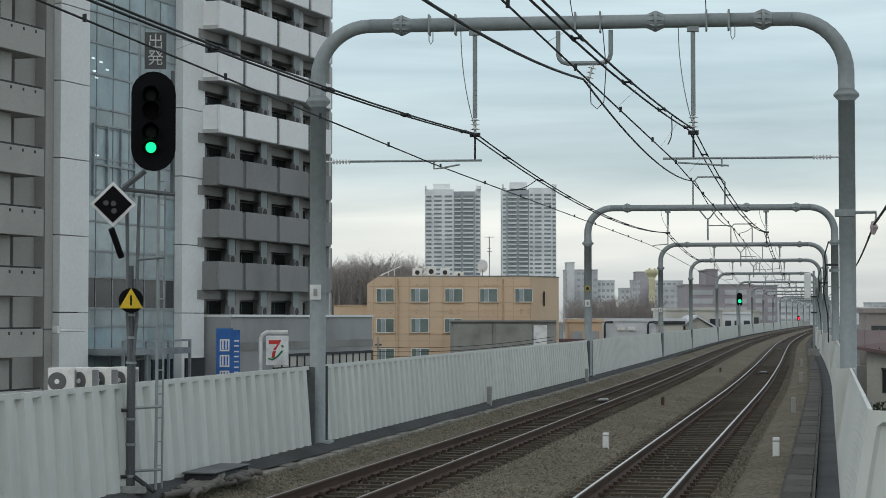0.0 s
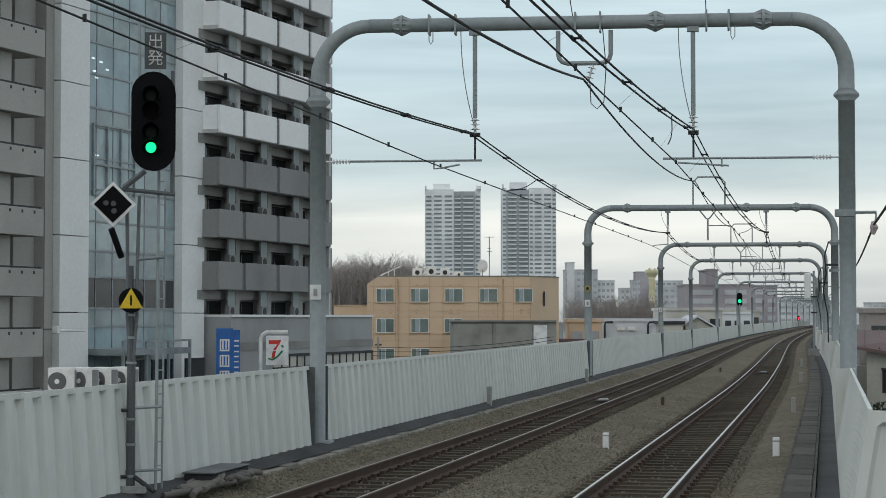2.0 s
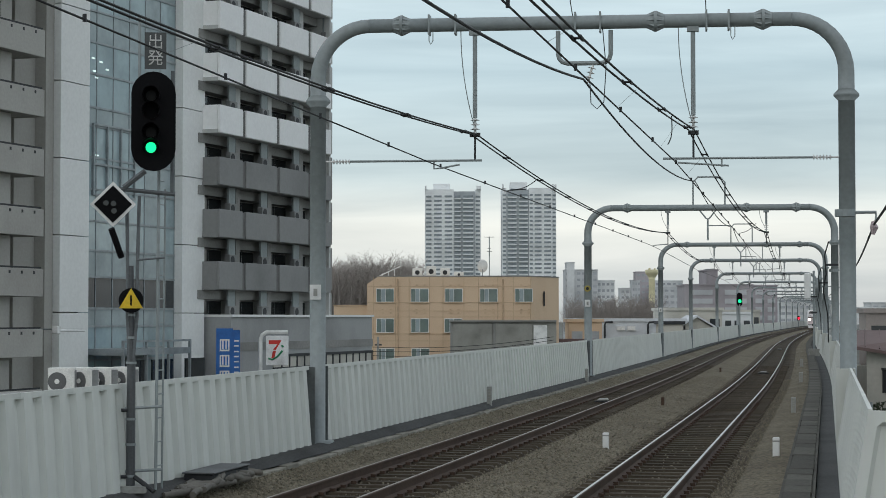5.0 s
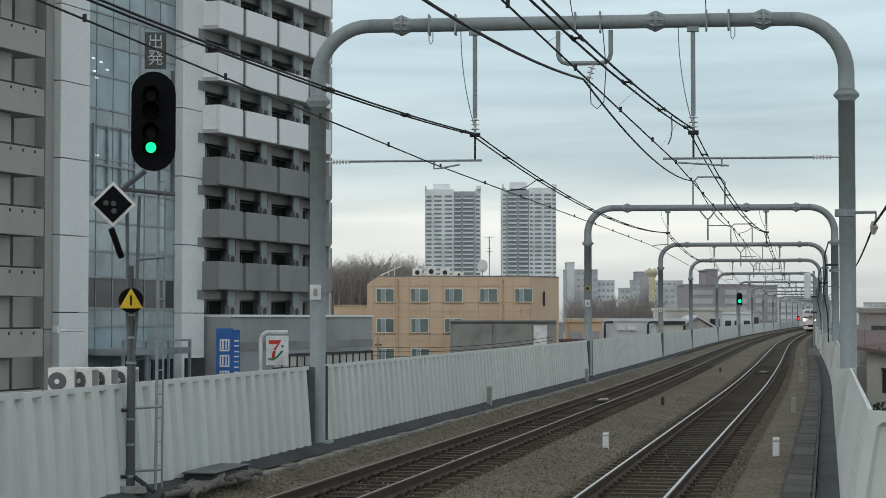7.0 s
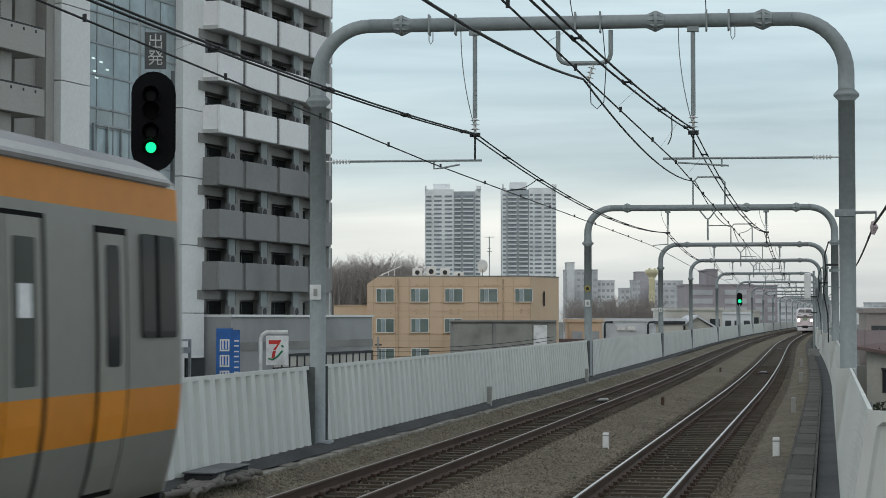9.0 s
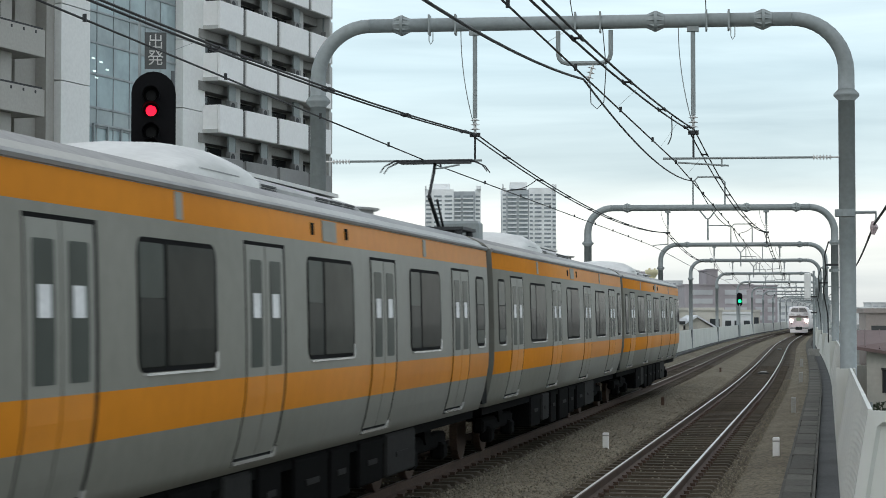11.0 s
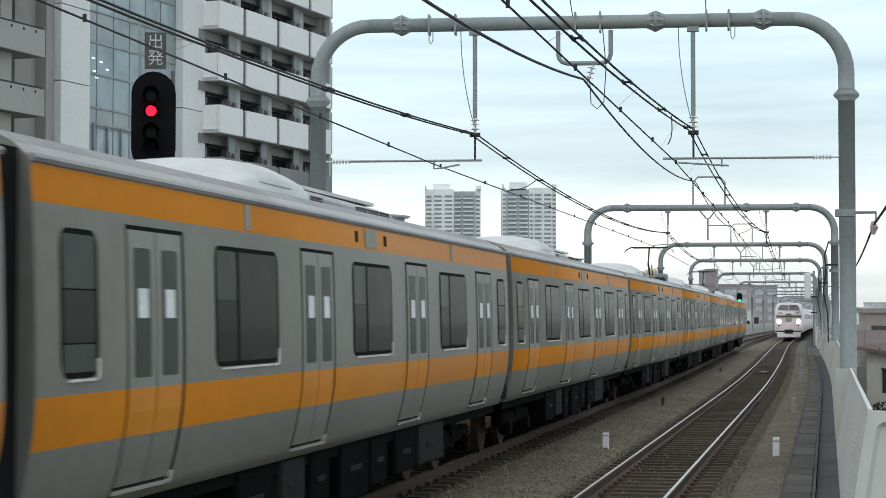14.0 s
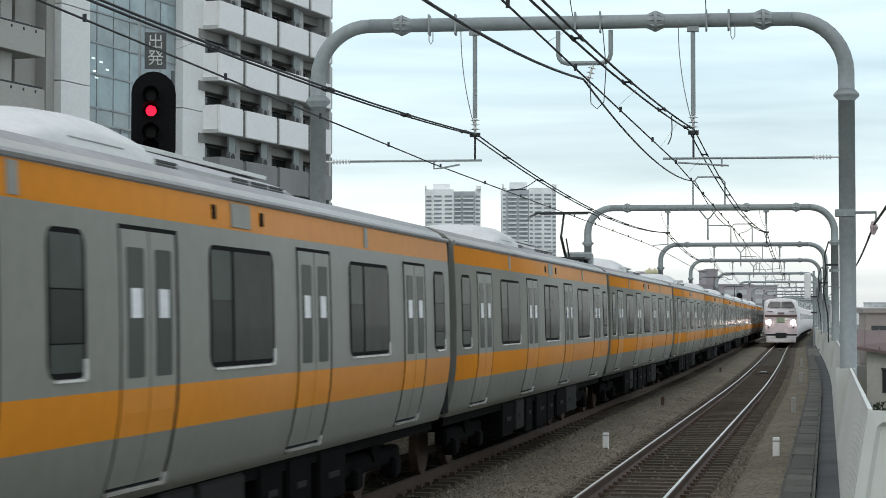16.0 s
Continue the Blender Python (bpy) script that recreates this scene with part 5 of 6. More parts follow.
def tower(x, cols, top, label):
    """Residential tower; cols lists (width, is_dark) facade strips from west to east."""
    th = thing("residential_tower", label, "tower block", pose(x, 1340, 0), "twin towers")
    xx = 0
    n = 32
    for w, dk, dy in cols:
        st = part("facade_strip", boxed(xx, xx + w - 0.02, dy, 36, GRADE, top - (0 if not dk else 1.5)), TOWERDK if dk else TOWER, th)
        k = max(1, int(w / 6.5))
        first, rail = None, None
        for f in range(n):
            z = top - 6.0 - 3.05 * f
            for i in range(k):
                a = xx + w * (i + 0.14) / k
                if first is None:
                    first = part("window", boxed(0, w * 0.72 / k, -0.3, 0.1, 0.3, 1.6), TOWERWIN, st)
                    first.location = (a, dy, z)
                    if dk:
                        rail = part("balcony", boxed(-0.3, w * 0.72 / k + 0.3, -1.3, 0.0, -1.15, -0.2), TOWER, st)
                        rail.location = (a, dy, z)
                else:
                    share("window", first, pose(a, dy, z), st)
                    if dk:
                        share("balcony", rail, pose(a, dy, z), st)
        xx += w
    part("roof_plant", boxed(6, 18, 8, 26, top, top + 4.5), TOWER, th)
    part("roof_fin", boxed(0, 1.2, 0, 4, top, top + 2.5), TOWER, th)
    part("roof_fin", boxed(xx - 3, xx, 0, 4, top, top + 2.5), TOWER, th)


def towers():
    tower(-12.9, ((5.5, False, 2), (15, False, 0), (5.5, True, 1), (9.5, True, 0), (4.2, False, 3)), 93.5, "pale and grey residential tower with balcony rows")
    tower(42.0, ((3.0, False, 2), (16.0, True, 1), (3.0, False, 0), (13.5, False, 0), (3.0, False, 4)), 94.5, "grey residential tower with a white corner")


# bark tone lightened so the far woods look hazy
BARK = mat("bare_twigs_hazed", (0.31, 0.275, 0.25), 0.9, 0, 0.2)


def woods(name, x0, x1, y0, y1, base, hmin, hmax, count, seed, label):
    rng = random.Random(seed)
    bm = bmesh.new()
    for i in range(count):
        x, y, h = rng.uniform(x0, x1), rng.uniform(y0, y1), rng.uniform(hmin, hmax)
        p0 = Vector((x, y, base))
        top = p0 + Vector((rng.uniform(-0.6, 0.6), rng.uniform(-0.6, 0.6), h * 0.8))
        tube(bm, [p0, p0.lerp(top, 0.5), top], [h * 0.014, h * 0.010, h * 0.004], 4, cap=False)
        for j in range(16):
            t = rng.uniform(0.3, 1.0)
            a = p0.lerp(top, t)
            ang = rng.uniform(0, 6.28)
            ln = h * rng.uniform(0.14, 0.3) * (1.25 - 0.6 * t)
            b = a + Vector((math.cos(ang) * ln * 0.75, math.sin(ang) * ln * 0.75, ln))
            tube(bm, [a, b], [h * 0.003, h * 0.0008], 3, cap=False)
            for k in range(9):
                c = a.lerp(b, rng.uniform(0.3, 1.0))
                d = c + Vector((rng.uniform(-1, 1), rng.uniform(-1, 1), rng.uniform(0.3, 1.2))) * ln * 0.42
                tube(bm, [c, d], [h * 0.0014, h * 0.0006], 3, cap=False)
    o = part(name, bm, BARK)
    tagged(o, label, "bare trees", kind="stuff")


def block(name, label, x0, x1, Y, top, material, floors=0, cols=0, depth=14, pitch=3.0, win=None, roof=None, cat="building", base=GRADE):
    """A plain town building with rows of real window boxes and a roof edge."""
    th = thing(name, label, cat, pose(0, Y, 0))
    part("wall", boxed(x0, x1, 0, depth, base, top), material, th)
    part("roof", boxed(x0 - 0.2, x1 + 0.2, -0.2, depth + 0.2, top, top + 0.35), roof or material, th)
    for f in range(floors):
        z = top - 1.0 - pitch * f
        for i in range(cols):
            a = x0 + (x1 - x0) * (i + 0.18) / cols
            b = x0 + (x1 - x0) * (i + 0.82) / cols
            part("window", boxed(a, b, -0.12, 0.1, z - 1.2, z), win or FARWIN, th)
    return th


# far grey and mauve are lightened to carry the distance haze
FARGREY = mat("far_grey_hazed_block", (0.56, 0.57, 0.58), 0.8, 0, 0.05, 0.05, 0.6)
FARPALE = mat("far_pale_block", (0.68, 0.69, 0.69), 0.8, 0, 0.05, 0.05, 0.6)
FARBROWN = mat("far_mauve_hazed_block", (0.41, 0.375, 0.39), 0.8, 0, 0.05, 0.05, 0.6)
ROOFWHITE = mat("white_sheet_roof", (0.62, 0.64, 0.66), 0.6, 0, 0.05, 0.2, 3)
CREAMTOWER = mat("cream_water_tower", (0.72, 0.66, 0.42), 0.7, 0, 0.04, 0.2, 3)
# glass colour raised for the same painted haze
FARWIN = glass("far_hazed_window", (0.42, 0.44, 0.46), 0.3, 0.2)
BUSH = mat("evergreen_bush", (0.045, 0.06, 0.035), 0.9, 0, 0.3, 0.5, 6)


def gable(name, label, x0, x1, Y, eave, ridge, wall, roof, depth=9):
    th = thing(name, label, "house", pose(0, Y, 0))
    part("wall", boxed(x0, x1, 0, depth, GRADE, eave), wall, th)
    bm = bmesh.new()
    m = (x0 + x1) / 2
    loft(bm, [[(x0 - 0.5, y, eave - 0.1), (m, y, ridge), (x1 + 0.5, y, eave - 0.1), (x1 + 0.5, y, eave + 0.1), (m, y, ridge + 0.22), (x0 - 0.5, y, eave + 0.1)] for y in (-0.5, depth + 0.5)], close=True, caps=True)
    bmesh.ops.recalc_face_normals(bm, faces=bm.faces)
    part("roof", bm, roof, th)
    bm = bmesh.new()
    vs = [bm.verts.new(q) for q in ((x0, 0.0, eave), (x1, 0.0, eave), (m, 0.0, ridge))]
    ws = [bm.verts.new((v.co.x, 0.15, v.co.z)) for v in vs]
    bm.faces.new(vs)
    bm.faces.new(ws[::-1])
    part("gable_wall", bm, wall, th)
    for i in range(2):
        a = x0 + (x1 - x0) * (0.18 + 0.42 * i)
        w = part("window", boxed(a, a + (x1 - x0) * 0.22, -0.08, 0.05, eave - 1.7, eave - 0.4), DARKGLASS, th)
        part("window_frame", boxed(a - 0.08, a + (x1 - x0) * 0.22 + 0.08, -0.04, 0.05, eave - 1.78, eave - 0.32), WHITE, w)
    return th


def town():
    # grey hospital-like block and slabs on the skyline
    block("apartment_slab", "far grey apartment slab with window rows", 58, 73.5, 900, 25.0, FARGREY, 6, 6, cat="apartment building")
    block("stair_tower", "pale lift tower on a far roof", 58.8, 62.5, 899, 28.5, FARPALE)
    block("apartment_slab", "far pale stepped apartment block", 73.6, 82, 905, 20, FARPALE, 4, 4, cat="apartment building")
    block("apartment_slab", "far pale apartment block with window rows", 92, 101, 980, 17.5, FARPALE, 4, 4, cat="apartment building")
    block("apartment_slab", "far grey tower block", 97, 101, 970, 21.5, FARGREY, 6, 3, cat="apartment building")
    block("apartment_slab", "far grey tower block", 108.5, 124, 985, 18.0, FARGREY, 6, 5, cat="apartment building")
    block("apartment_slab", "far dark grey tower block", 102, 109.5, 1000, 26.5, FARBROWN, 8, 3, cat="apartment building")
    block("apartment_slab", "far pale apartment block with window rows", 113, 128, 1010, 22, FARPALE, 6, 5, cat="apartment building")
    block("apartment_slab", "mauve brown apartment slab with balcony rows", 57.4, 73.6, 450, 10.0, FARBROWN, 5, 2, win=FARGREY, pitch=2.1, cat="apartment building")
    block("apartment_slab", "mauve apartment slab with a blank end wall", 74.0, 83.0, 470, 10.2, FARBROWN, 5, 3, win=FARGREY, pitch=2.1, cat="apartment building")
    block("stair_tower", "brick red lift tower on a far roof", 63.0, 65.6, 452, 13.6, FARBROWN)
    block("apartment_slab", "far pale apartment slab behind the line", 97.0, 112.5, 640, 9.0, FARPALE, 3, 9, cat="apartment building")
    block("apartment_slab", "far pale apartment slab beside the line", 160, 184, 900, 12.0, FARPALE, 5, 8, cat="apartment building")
    # cream water tower
    th = thing("water_tower", "cream mushroom water tower on a thick stem", "water tower", pose(66.2, 600, 0))
    part("stem", tube(bmesh.new(), [(0, 0, GRADE), (0, 0, 15.0), (0, 0, 15.6)], [1.1, 1.0, 1.2], 16), CREAMTOWER, th, smooth=True)
    part("tank", tube(bmesh.new(), [(0, 0, 14.6), (0, 0, 15.4), (0, 0, 16.2), (0, 0, 16.5), (0, 0, 17.4), (0, 0, 17.6)], [1.0, 1.3, 1.9, 2.1, 2.1, 1.8], 20), CREAMTOWER, th, smooth=True)
    for a in (0.6, 2.2, 4.0):
        part("hatch", tube(bmesh.new(), [(1.2 * math.cos(a), 1.2 * math.sin(a), 17.5), (1.2 * math.cos(a), 1.2 * math.sin(a), 18.1)], 0.3, 8), CREAMTOWER, th)
    # tan annexe and long white shed beyond the second portal
    block("tan_annexe", "small tan building beside the barrier", 13.6, 17.2, 205, 1.85, TAN, 1, 2, depth=6)
    block("brown_fence", "reddish brown panel fence", 12.2, 15.6, 196, -0.2, BROWNROOF, depth=0.3, cat="fence")
    th = block("long_shed", "long low shed with white sheet roof", 15.8, 27.5, 215, 1.9, ROOFWHITE, depth=30, roof=ROOFWHITE)
    for i, x in enumerate((19.7, 20.9)):
        part("roof_box", boxed(x, x + 0.9, -0.3, 0.4, 0.9, 1.35), ACBODY, th)
    for x in (18.3, 23.2):
        part("dark_pipe", tube(bmesh.new(), [(x, -0.6, GRADE), (x, -0.6, 1.55), (x + 0.15, -0.6, 1.8), (x + 0.9, -0.6, 1.85)], 0.12, 6), DARK, th)
    block("flat_house", "cream flat roofed house beyond the line", 26.3, 33.6, 228, 3.2, HOUSE, 1, 4, depth=9, win=DARKGLASS)
    gable("gable_house", "white gabled house beside the viaduct", 26.6, 31.0, 215, 0.9, 2.4, HOUSE, ROOFWHITE)
    block("flat_house", "cream house with a flat roof and dark windows", 48.9, 55.2, 330, 3.4, HOUSE, 2, 5, depth=9, win=DARKGLASS)
    block("flat_house", "pale house close to the barrier", 41.5, 47.2, 290, 2.9, FARPALE, 1, 4, depth=9, win=DARKGLASS)
    block("carport", "dark flat carport roof", 23.6, 26.0, 205, 1.6, HOUSE, depth=5, roof=DARK)
    # houses beyond the inbound side
    th = thing("brown_roof_house", "cream house with a lean-to brown sheet roof", "house", pose(0, 85, 0))
    bm = bmesh.new()
    loft(bm, [[(18.3, -0.6, 1.05), (24.0, -0.6, 0.15)], [(19.3, 4.6, 1.72), (25.5, 4.6, 1.72)], [(19.3, 4.6, 1.56), (25.5, 4.6, 1.56)], [(18.3, -0.6, 0.91), (24.0, -0.6, 0.01)], [(18.3, -0.6, 1.05), (24.0, -0.6, 0.15)]])
    part("roof", finish(bm), BROWNROOF, th)
    for i in range(9):
        t = i / 8
        part("roof_seam", tube(bmesh.new(), [(18.8 + 5.2 * t, -0.6, 1.05 - 0.87 * t), (19.95 + 5.5 * t, 4.6, 1.75)], 0.03, 4), BROWNROOF, th)
    part("wall", boxed(19.0, 24.0, 0.0, 3.6, GRADE, 0.12), HOUSE, th)
    bm = bmesh.new()
    loft(bm, [[(19.0, y, 0.12), (19.0, y, 0.95), (23.9, y, 0.13)] for y in (0.0, 0.15)], close=True, caps=True)
    part("gable_wall", finish(bm), HOUSE, th)
    for a, b in ((19.75, 20.35), (20.5, 21.3)):
        w = part("window", boxed(a, b, -0.08, 0.05, -1.0, -0.1), DARKGLASS, th)
        part("window_frame", boxed(a - 0.06, b + 0.06, -0.04, 0.06, -1.06, -0.04), DARK, w)
    part("porch_roof", boxed(19.65, 23, -1.2, 0.1, -0.02, 0.06), DARK, th)
    for x in (19.8, 20.45, 21.4):
        part("porch_post", boxed(x - 0.05, x + 0.05, -1.1, -1.0, GRADE, -0.02), DARK, th)
    th = block("mauve_house", "mauve brown two storey house", 33.05, 44, 148, 2.7, mat("house_dull_mauve", (0.36, 0.315, 0.29), 0.8, 0, 0.05, 0.3, 6), 1, 5, depth=2.5, win=DARKGLASS)
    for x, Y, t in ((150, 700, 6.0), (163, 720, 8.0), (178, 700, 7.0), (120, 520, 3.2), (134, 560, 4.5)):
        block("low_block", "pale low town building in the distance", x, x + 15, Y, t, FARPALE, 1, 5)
    th = thing("garden_fence", "thin green metal garden fence", "fence", pose(0, 70, 0))
    for i in range(5):
        part("post", tube(bmesh.new(), [(15.0 + i * 0.8, 0, GRADE), (15.0 + i * 0.8, 0, -1.0 + 0.2 * (i % 2))], 0.05, 6), GALV, th)
    for z in (-1.3, -2.3):
        part("rail", tube(bmesh.new(), [(14.8, 0, z), (18.4, 0, z)], 0.04, 6), GREEN, th)
    rng = random.Random(9)
    for cx, cy, cz, r in ((19.6, 84, -2.5, 1.6), (22.4, 88, -2.2, 1.9), (25, 92, -2.6, 2.0)):
        th = thing("garden_tree", "dark evergreen garden tree", "tree", pose(cx, cy, GRADE), "garden trees")
        part("trunk", tube(bmesh.new(), [(0, 0, 0), (0.1, 0, 3), (0, 0.1, 6)], [0.16, 0.12, 0.05], 6), BARK, th)
        verts, faces = [], []
        for i in range(2600):
            d = Vector((rng.gauss(0, 1), rng.gauss(0, 1), rng.gauss(0, 1))).normalized() * r * rng.uniform(0.35, 1.0)
            c = Vector((d.x * (1 + 0.3 * math.sin(5 * d.z)), d.y, cz - GRADE - 0.8 + d.z * 1.2))
            q = Euler((rng.uniform(0, 6), rng.uniform(0, 6), 0)).to_matrix()
            k = len(verts)
            verts += [tuple(c + q @ Vector(w)) for w in ((-0.1, -0.05, 0), (0.1, -0.05, 0.02), (0, 0.14, 0))]
            faces.append((k, k + 1, k + 2))
        me = bpy.data.meshes.new("crown")
        me.from_pydata(verts, [], faces)
        me.materials.append(BUSH)
        o = new("crown", me)
        o.parent = th


# ---- lineside things ----
SIG_GREEN = glow("signal_green_lit", (0.005, 0.85, 0.27), 1.6)
SIG_RED = glow("signal_red_lit", (1.0, 0.006, 0.03), 1.9)


def text_mesh(body, size, material, parent, m):
    cu = bpy.data.curves.new("lettering", "FONT")
    cu.body, cu.size, cu.extrude, cu.align_x, cu.align_y = body, size, 0.004, "CENTER", "CENTER"
    tmp = new("lettering_source", cu)
    bpy.context.view_layer.update()
    me = bpy.data.meshes.new_from_object(tmp.evaluated_get(bpy.context.evaluated_depsgraph_get()))
    bpy.data.objects.remove(tmp)
    me.materials.clear()
    me.materials.append(material)
    ob = new("lettering", me)
    ob.parent = parent
    ob.matrix_local = m
    return ob


LENS_COVERS = []
LETTER = mat("weathered_letter_white", (0.5, 0.5, 0.48), 0.6)
UNLIT = mat("unlit_lens", (0.012, 0.012, 0.012), 0.5, spec=0.2)


def oval(bm, w, h, y0, y1, n=10):
    """An upright racetrack plate, w wide and h high, between y0 and y1."""
    r = w / 2
    out_ = []
    for i in range(n + 1):
        a = math.pi * i / n
        out_.append((r * math.cos(a), h / 2 - r + r * math.sin(a)))
    for i in range(n + 1):
        a = math.pi + math.pi * i / n
        out_.append((r * math.cos(a), -h / 2 + r + r * math.sin(a)))
    rows = loft(bm, [[(x, y, z) for x, z in out_] for y in (y0, y1)], close=True, caps=True)
    bmesh.ops.recalc_face_normals(bm, faces=bm.faces)
    return bm


def departure_signal():
    Y = 23.6
    k = Y / 3350
    th = thing("departure_signal", "black oval railway signal on a steel pole with a ladder", "railway signal", pose(-3.62, Y, 0, 0, 0, 7))

    def X(px):
        return (px - 270) * k

    def Z(py):
        return 2.3 + (563 - py) * k
    hz = Z(214)
    bm = oval(bmesh.new(), 0.55, 1.25, 0.0, 0.03)
    head = part("backboard", bm, BLACK, th, "black oval backboard")
    head.matrix_local = pose(0, 0, hz)
    part("lamp_case", boxed(-0.14, 0.14, 0.03, 0.26, -0.52, 0.52, bev=0.03), BLACK, head)
    for dz in (0.32, 0.13, -0.14, -0.33):
        lit = SIG_RED if dz == 0.13 else SIG_GREEN if dz == -0.33 else UNLIT
        zz = dz
        part("lens", tube(bmesh.new(), [(-0.03, -0.012, zz), (-0.03, 0.0, zz)], 0.066, 20), lit, head, "round signal lens")
        bm = bmesh.new()
        secs = []
        for y in (-0.2, 0.0):
            secs.append([(-0.03 + 0.105 * math.cos(a), y, zz + 0.105 * math.sin(a)) for a in [math.radians(-35 + 250 * i / 14) for i in range(15)]])
        loft(bm, secs)
        loft(bm, [[(-0.03 + (x + 0.03) * 0.95, y, zz + (z - zz) * 0.95) for x, y, z in s] for s in secs])
        part("lens_hood", bm, BLACK, head)
    # added disc, no real part: hides whichever lens should be dark
    bm = tube(bmesh.new(), [(0, -0.03, 0), (0, -0.018, 0)], 0.1, 20)
    lens_cover = part("colour_shutter", bm, BLACK, head, "added black disc that hides the lens not lit")
    lens_cover.matrix_local = pose(-0.03, 0, 0.13)
    LENS_COVERS.append(lens_cover)
    # pole, bracket arms, ladder
    px = X(232)
    part("pole", tube(bmesh.new(), [(px, 0.25, DECK), (px, 0.25, Z(640)), (px - 0.02, 0.25, Z(470))], [0.058, 0.054, 0.045], 10), mat("signal_pole_grey", (0.09, 0.095, 0.10), 0.6, 0.2), th)
    for y_ in (560, 600, 645, 745, 790, 846):
        part("pole_band", tube(bmesh.new(), [(px, 0.25, Z(y_)), (px, 0.25, Z(y_) + 0.03)], 0.066, 12), GALV, th)
    for y_ in (727, 845):
        part("band_bolt", tube(bmesh.new(), [(px - 0.12, 0.22, Z(y_)), (px - 0.04, 0.22, Z(y_))], 0.022, 8), DARK, th)
    part("pole_foot", boxed(px - 0.2, px + 0.2, 0.05, 0.45, DECK - 0.02, DECK + 0.06), CONC, th)
    part("brace", tube(bmesh.new(), [(px + 0.05, 0.2, Z(845)), (px + 0.3, 0.05, DECK)], 0.03, 6), DARK, th)
    bm = bmesh.new()
    for d in (-0.05, 0.07):
        tube(bm, [(px + d * 0.3, 0.22, Z(640)), (px + d, 0.22, Z(560)), (px + d, 0.22, Z(480)), (px + d * 1.3, 0.22, Z(345))], 0.022, 6)
    tube(bm, [(px - 0.24, 0.22, Z(332)), (X(308), 0.22, Z(342))], 0.03, 6)
    tube(bm, [(X(303), 0.22, Z(342)), (X(303), 0.22, Z(120))], 0.025, 6)
    tube(bm, [(px - 0.1, 0.2, Z(330)), (X(255), 0.1, Z(302))], 0.035, 6)
    tube(bm, [(px + 0.06, 0.2, Z(460)), (X(290), 0.25, Z(455))], 0.014, 6)
    part("bracket_frame", bm, mat("signal_bracket_grey", (0.13, 0.14, 0.145), 0.6, 0.2), th)
    for y_ in (724, 836):
        part("ladder_tie", tube(bmesh.new(), [(X(222), 0.25, Z(y_)), (X(286), 0.27, Z(y_ - 3))], 0.022, 6), GALV, th)
    lad = part("ladder_rail", tube(bmesh.new(), [(X(276), 0.27, DECK), (X(280), 0.27, Z(130))], 0.02, 6), GALV, th)
    part("ladder_rail", tube(bmesh.new(), [(X(286), 0.5, DECK), (X(290), 0.5, Z(330))], 0.014, 6), GALV, th)
    z = DECK + 0.3
    while z < Z(150):
        part("rung", tube(bmesh.new(), [(X(277), 0.27, z), (X(287), 0.5, z)], 0.009, 5), GALV, lad)
        z += 0.3
    # name plate
    pl = part("name_plate", boxed(X(254), X(292), -0.02, 0.02, Z(121), Z(56)), mat("name_plate_dark", (0.06, 0.065, 0.065), 0.5), th, "dark plate with white lettering")
    for ch, y_ in (("出", 74), ("発", 103)):
        text_mesh(ch, 0.205, LETTER, pl, pose(X(273), -0.024, Z(y_), 90))
    part("plate_bracket", tube(bmesh.new(), [(X(245), 0.03, Z(28)), (X(245), 0.03, Z(135)), (X(262), 0.03, Z(135))], 0.02, 6), GALV, th)
    # diamond repeater board
    dm = part("diamond_board", boxed(-0.2, 0.2, -0.02, 0.02, -0.2, 0.2), WHITE, th, "white edged black diamond board")
    dm.matrix_local = pose(X(200), 0.02, Z(362), 0, 45, 0)
    part("diamond_face", boxed(-0.165, 0.165, -0.03, -0.018, -0.165, 0.165), BLACK, dm)
    for i in range(3):
        part("dark_lens", tube(bmesh.new(), [(-0.07 + 0.07 * i, -0.05, -0.05 + 0.06 * (i % 2)), (-0.07 + 0.07 * i, -0.03, -0.05 + 0.06 * (i % 2))], 0.035, 10), DARKGLASS, dm)
    part("board_stay", tube(bmesh.new(), [(X(197), 0.05, Z(405)), (X(214), 0.2, Z(455))], 0.04, 8), BLACK, th)
    # yellow warning triangle on a black disc
    ds = part("warning_disc", tube(bmesh.new(), [(X(232), 0.1, Z(532)), (X(232), 0.13, Z(532))], 0.155, 24), BLACK, th, "black disc with a yellow triangle")
    bm = bmesh.new()
    rows = loft(bm, [[(X(232), y, Z(510)), (X(211), y, Z(546)), (X(253), y, Z(546))] for y in (0.085, 0.102)], close=True, caps=True)
    tri = part("warning_triangle", bm, YELLOW, ds)
    part("triangle_bar", boxed(X(230.5), X(233.5), 0.078, 0.086, Z(541), Z(523)), BLACK, tri)


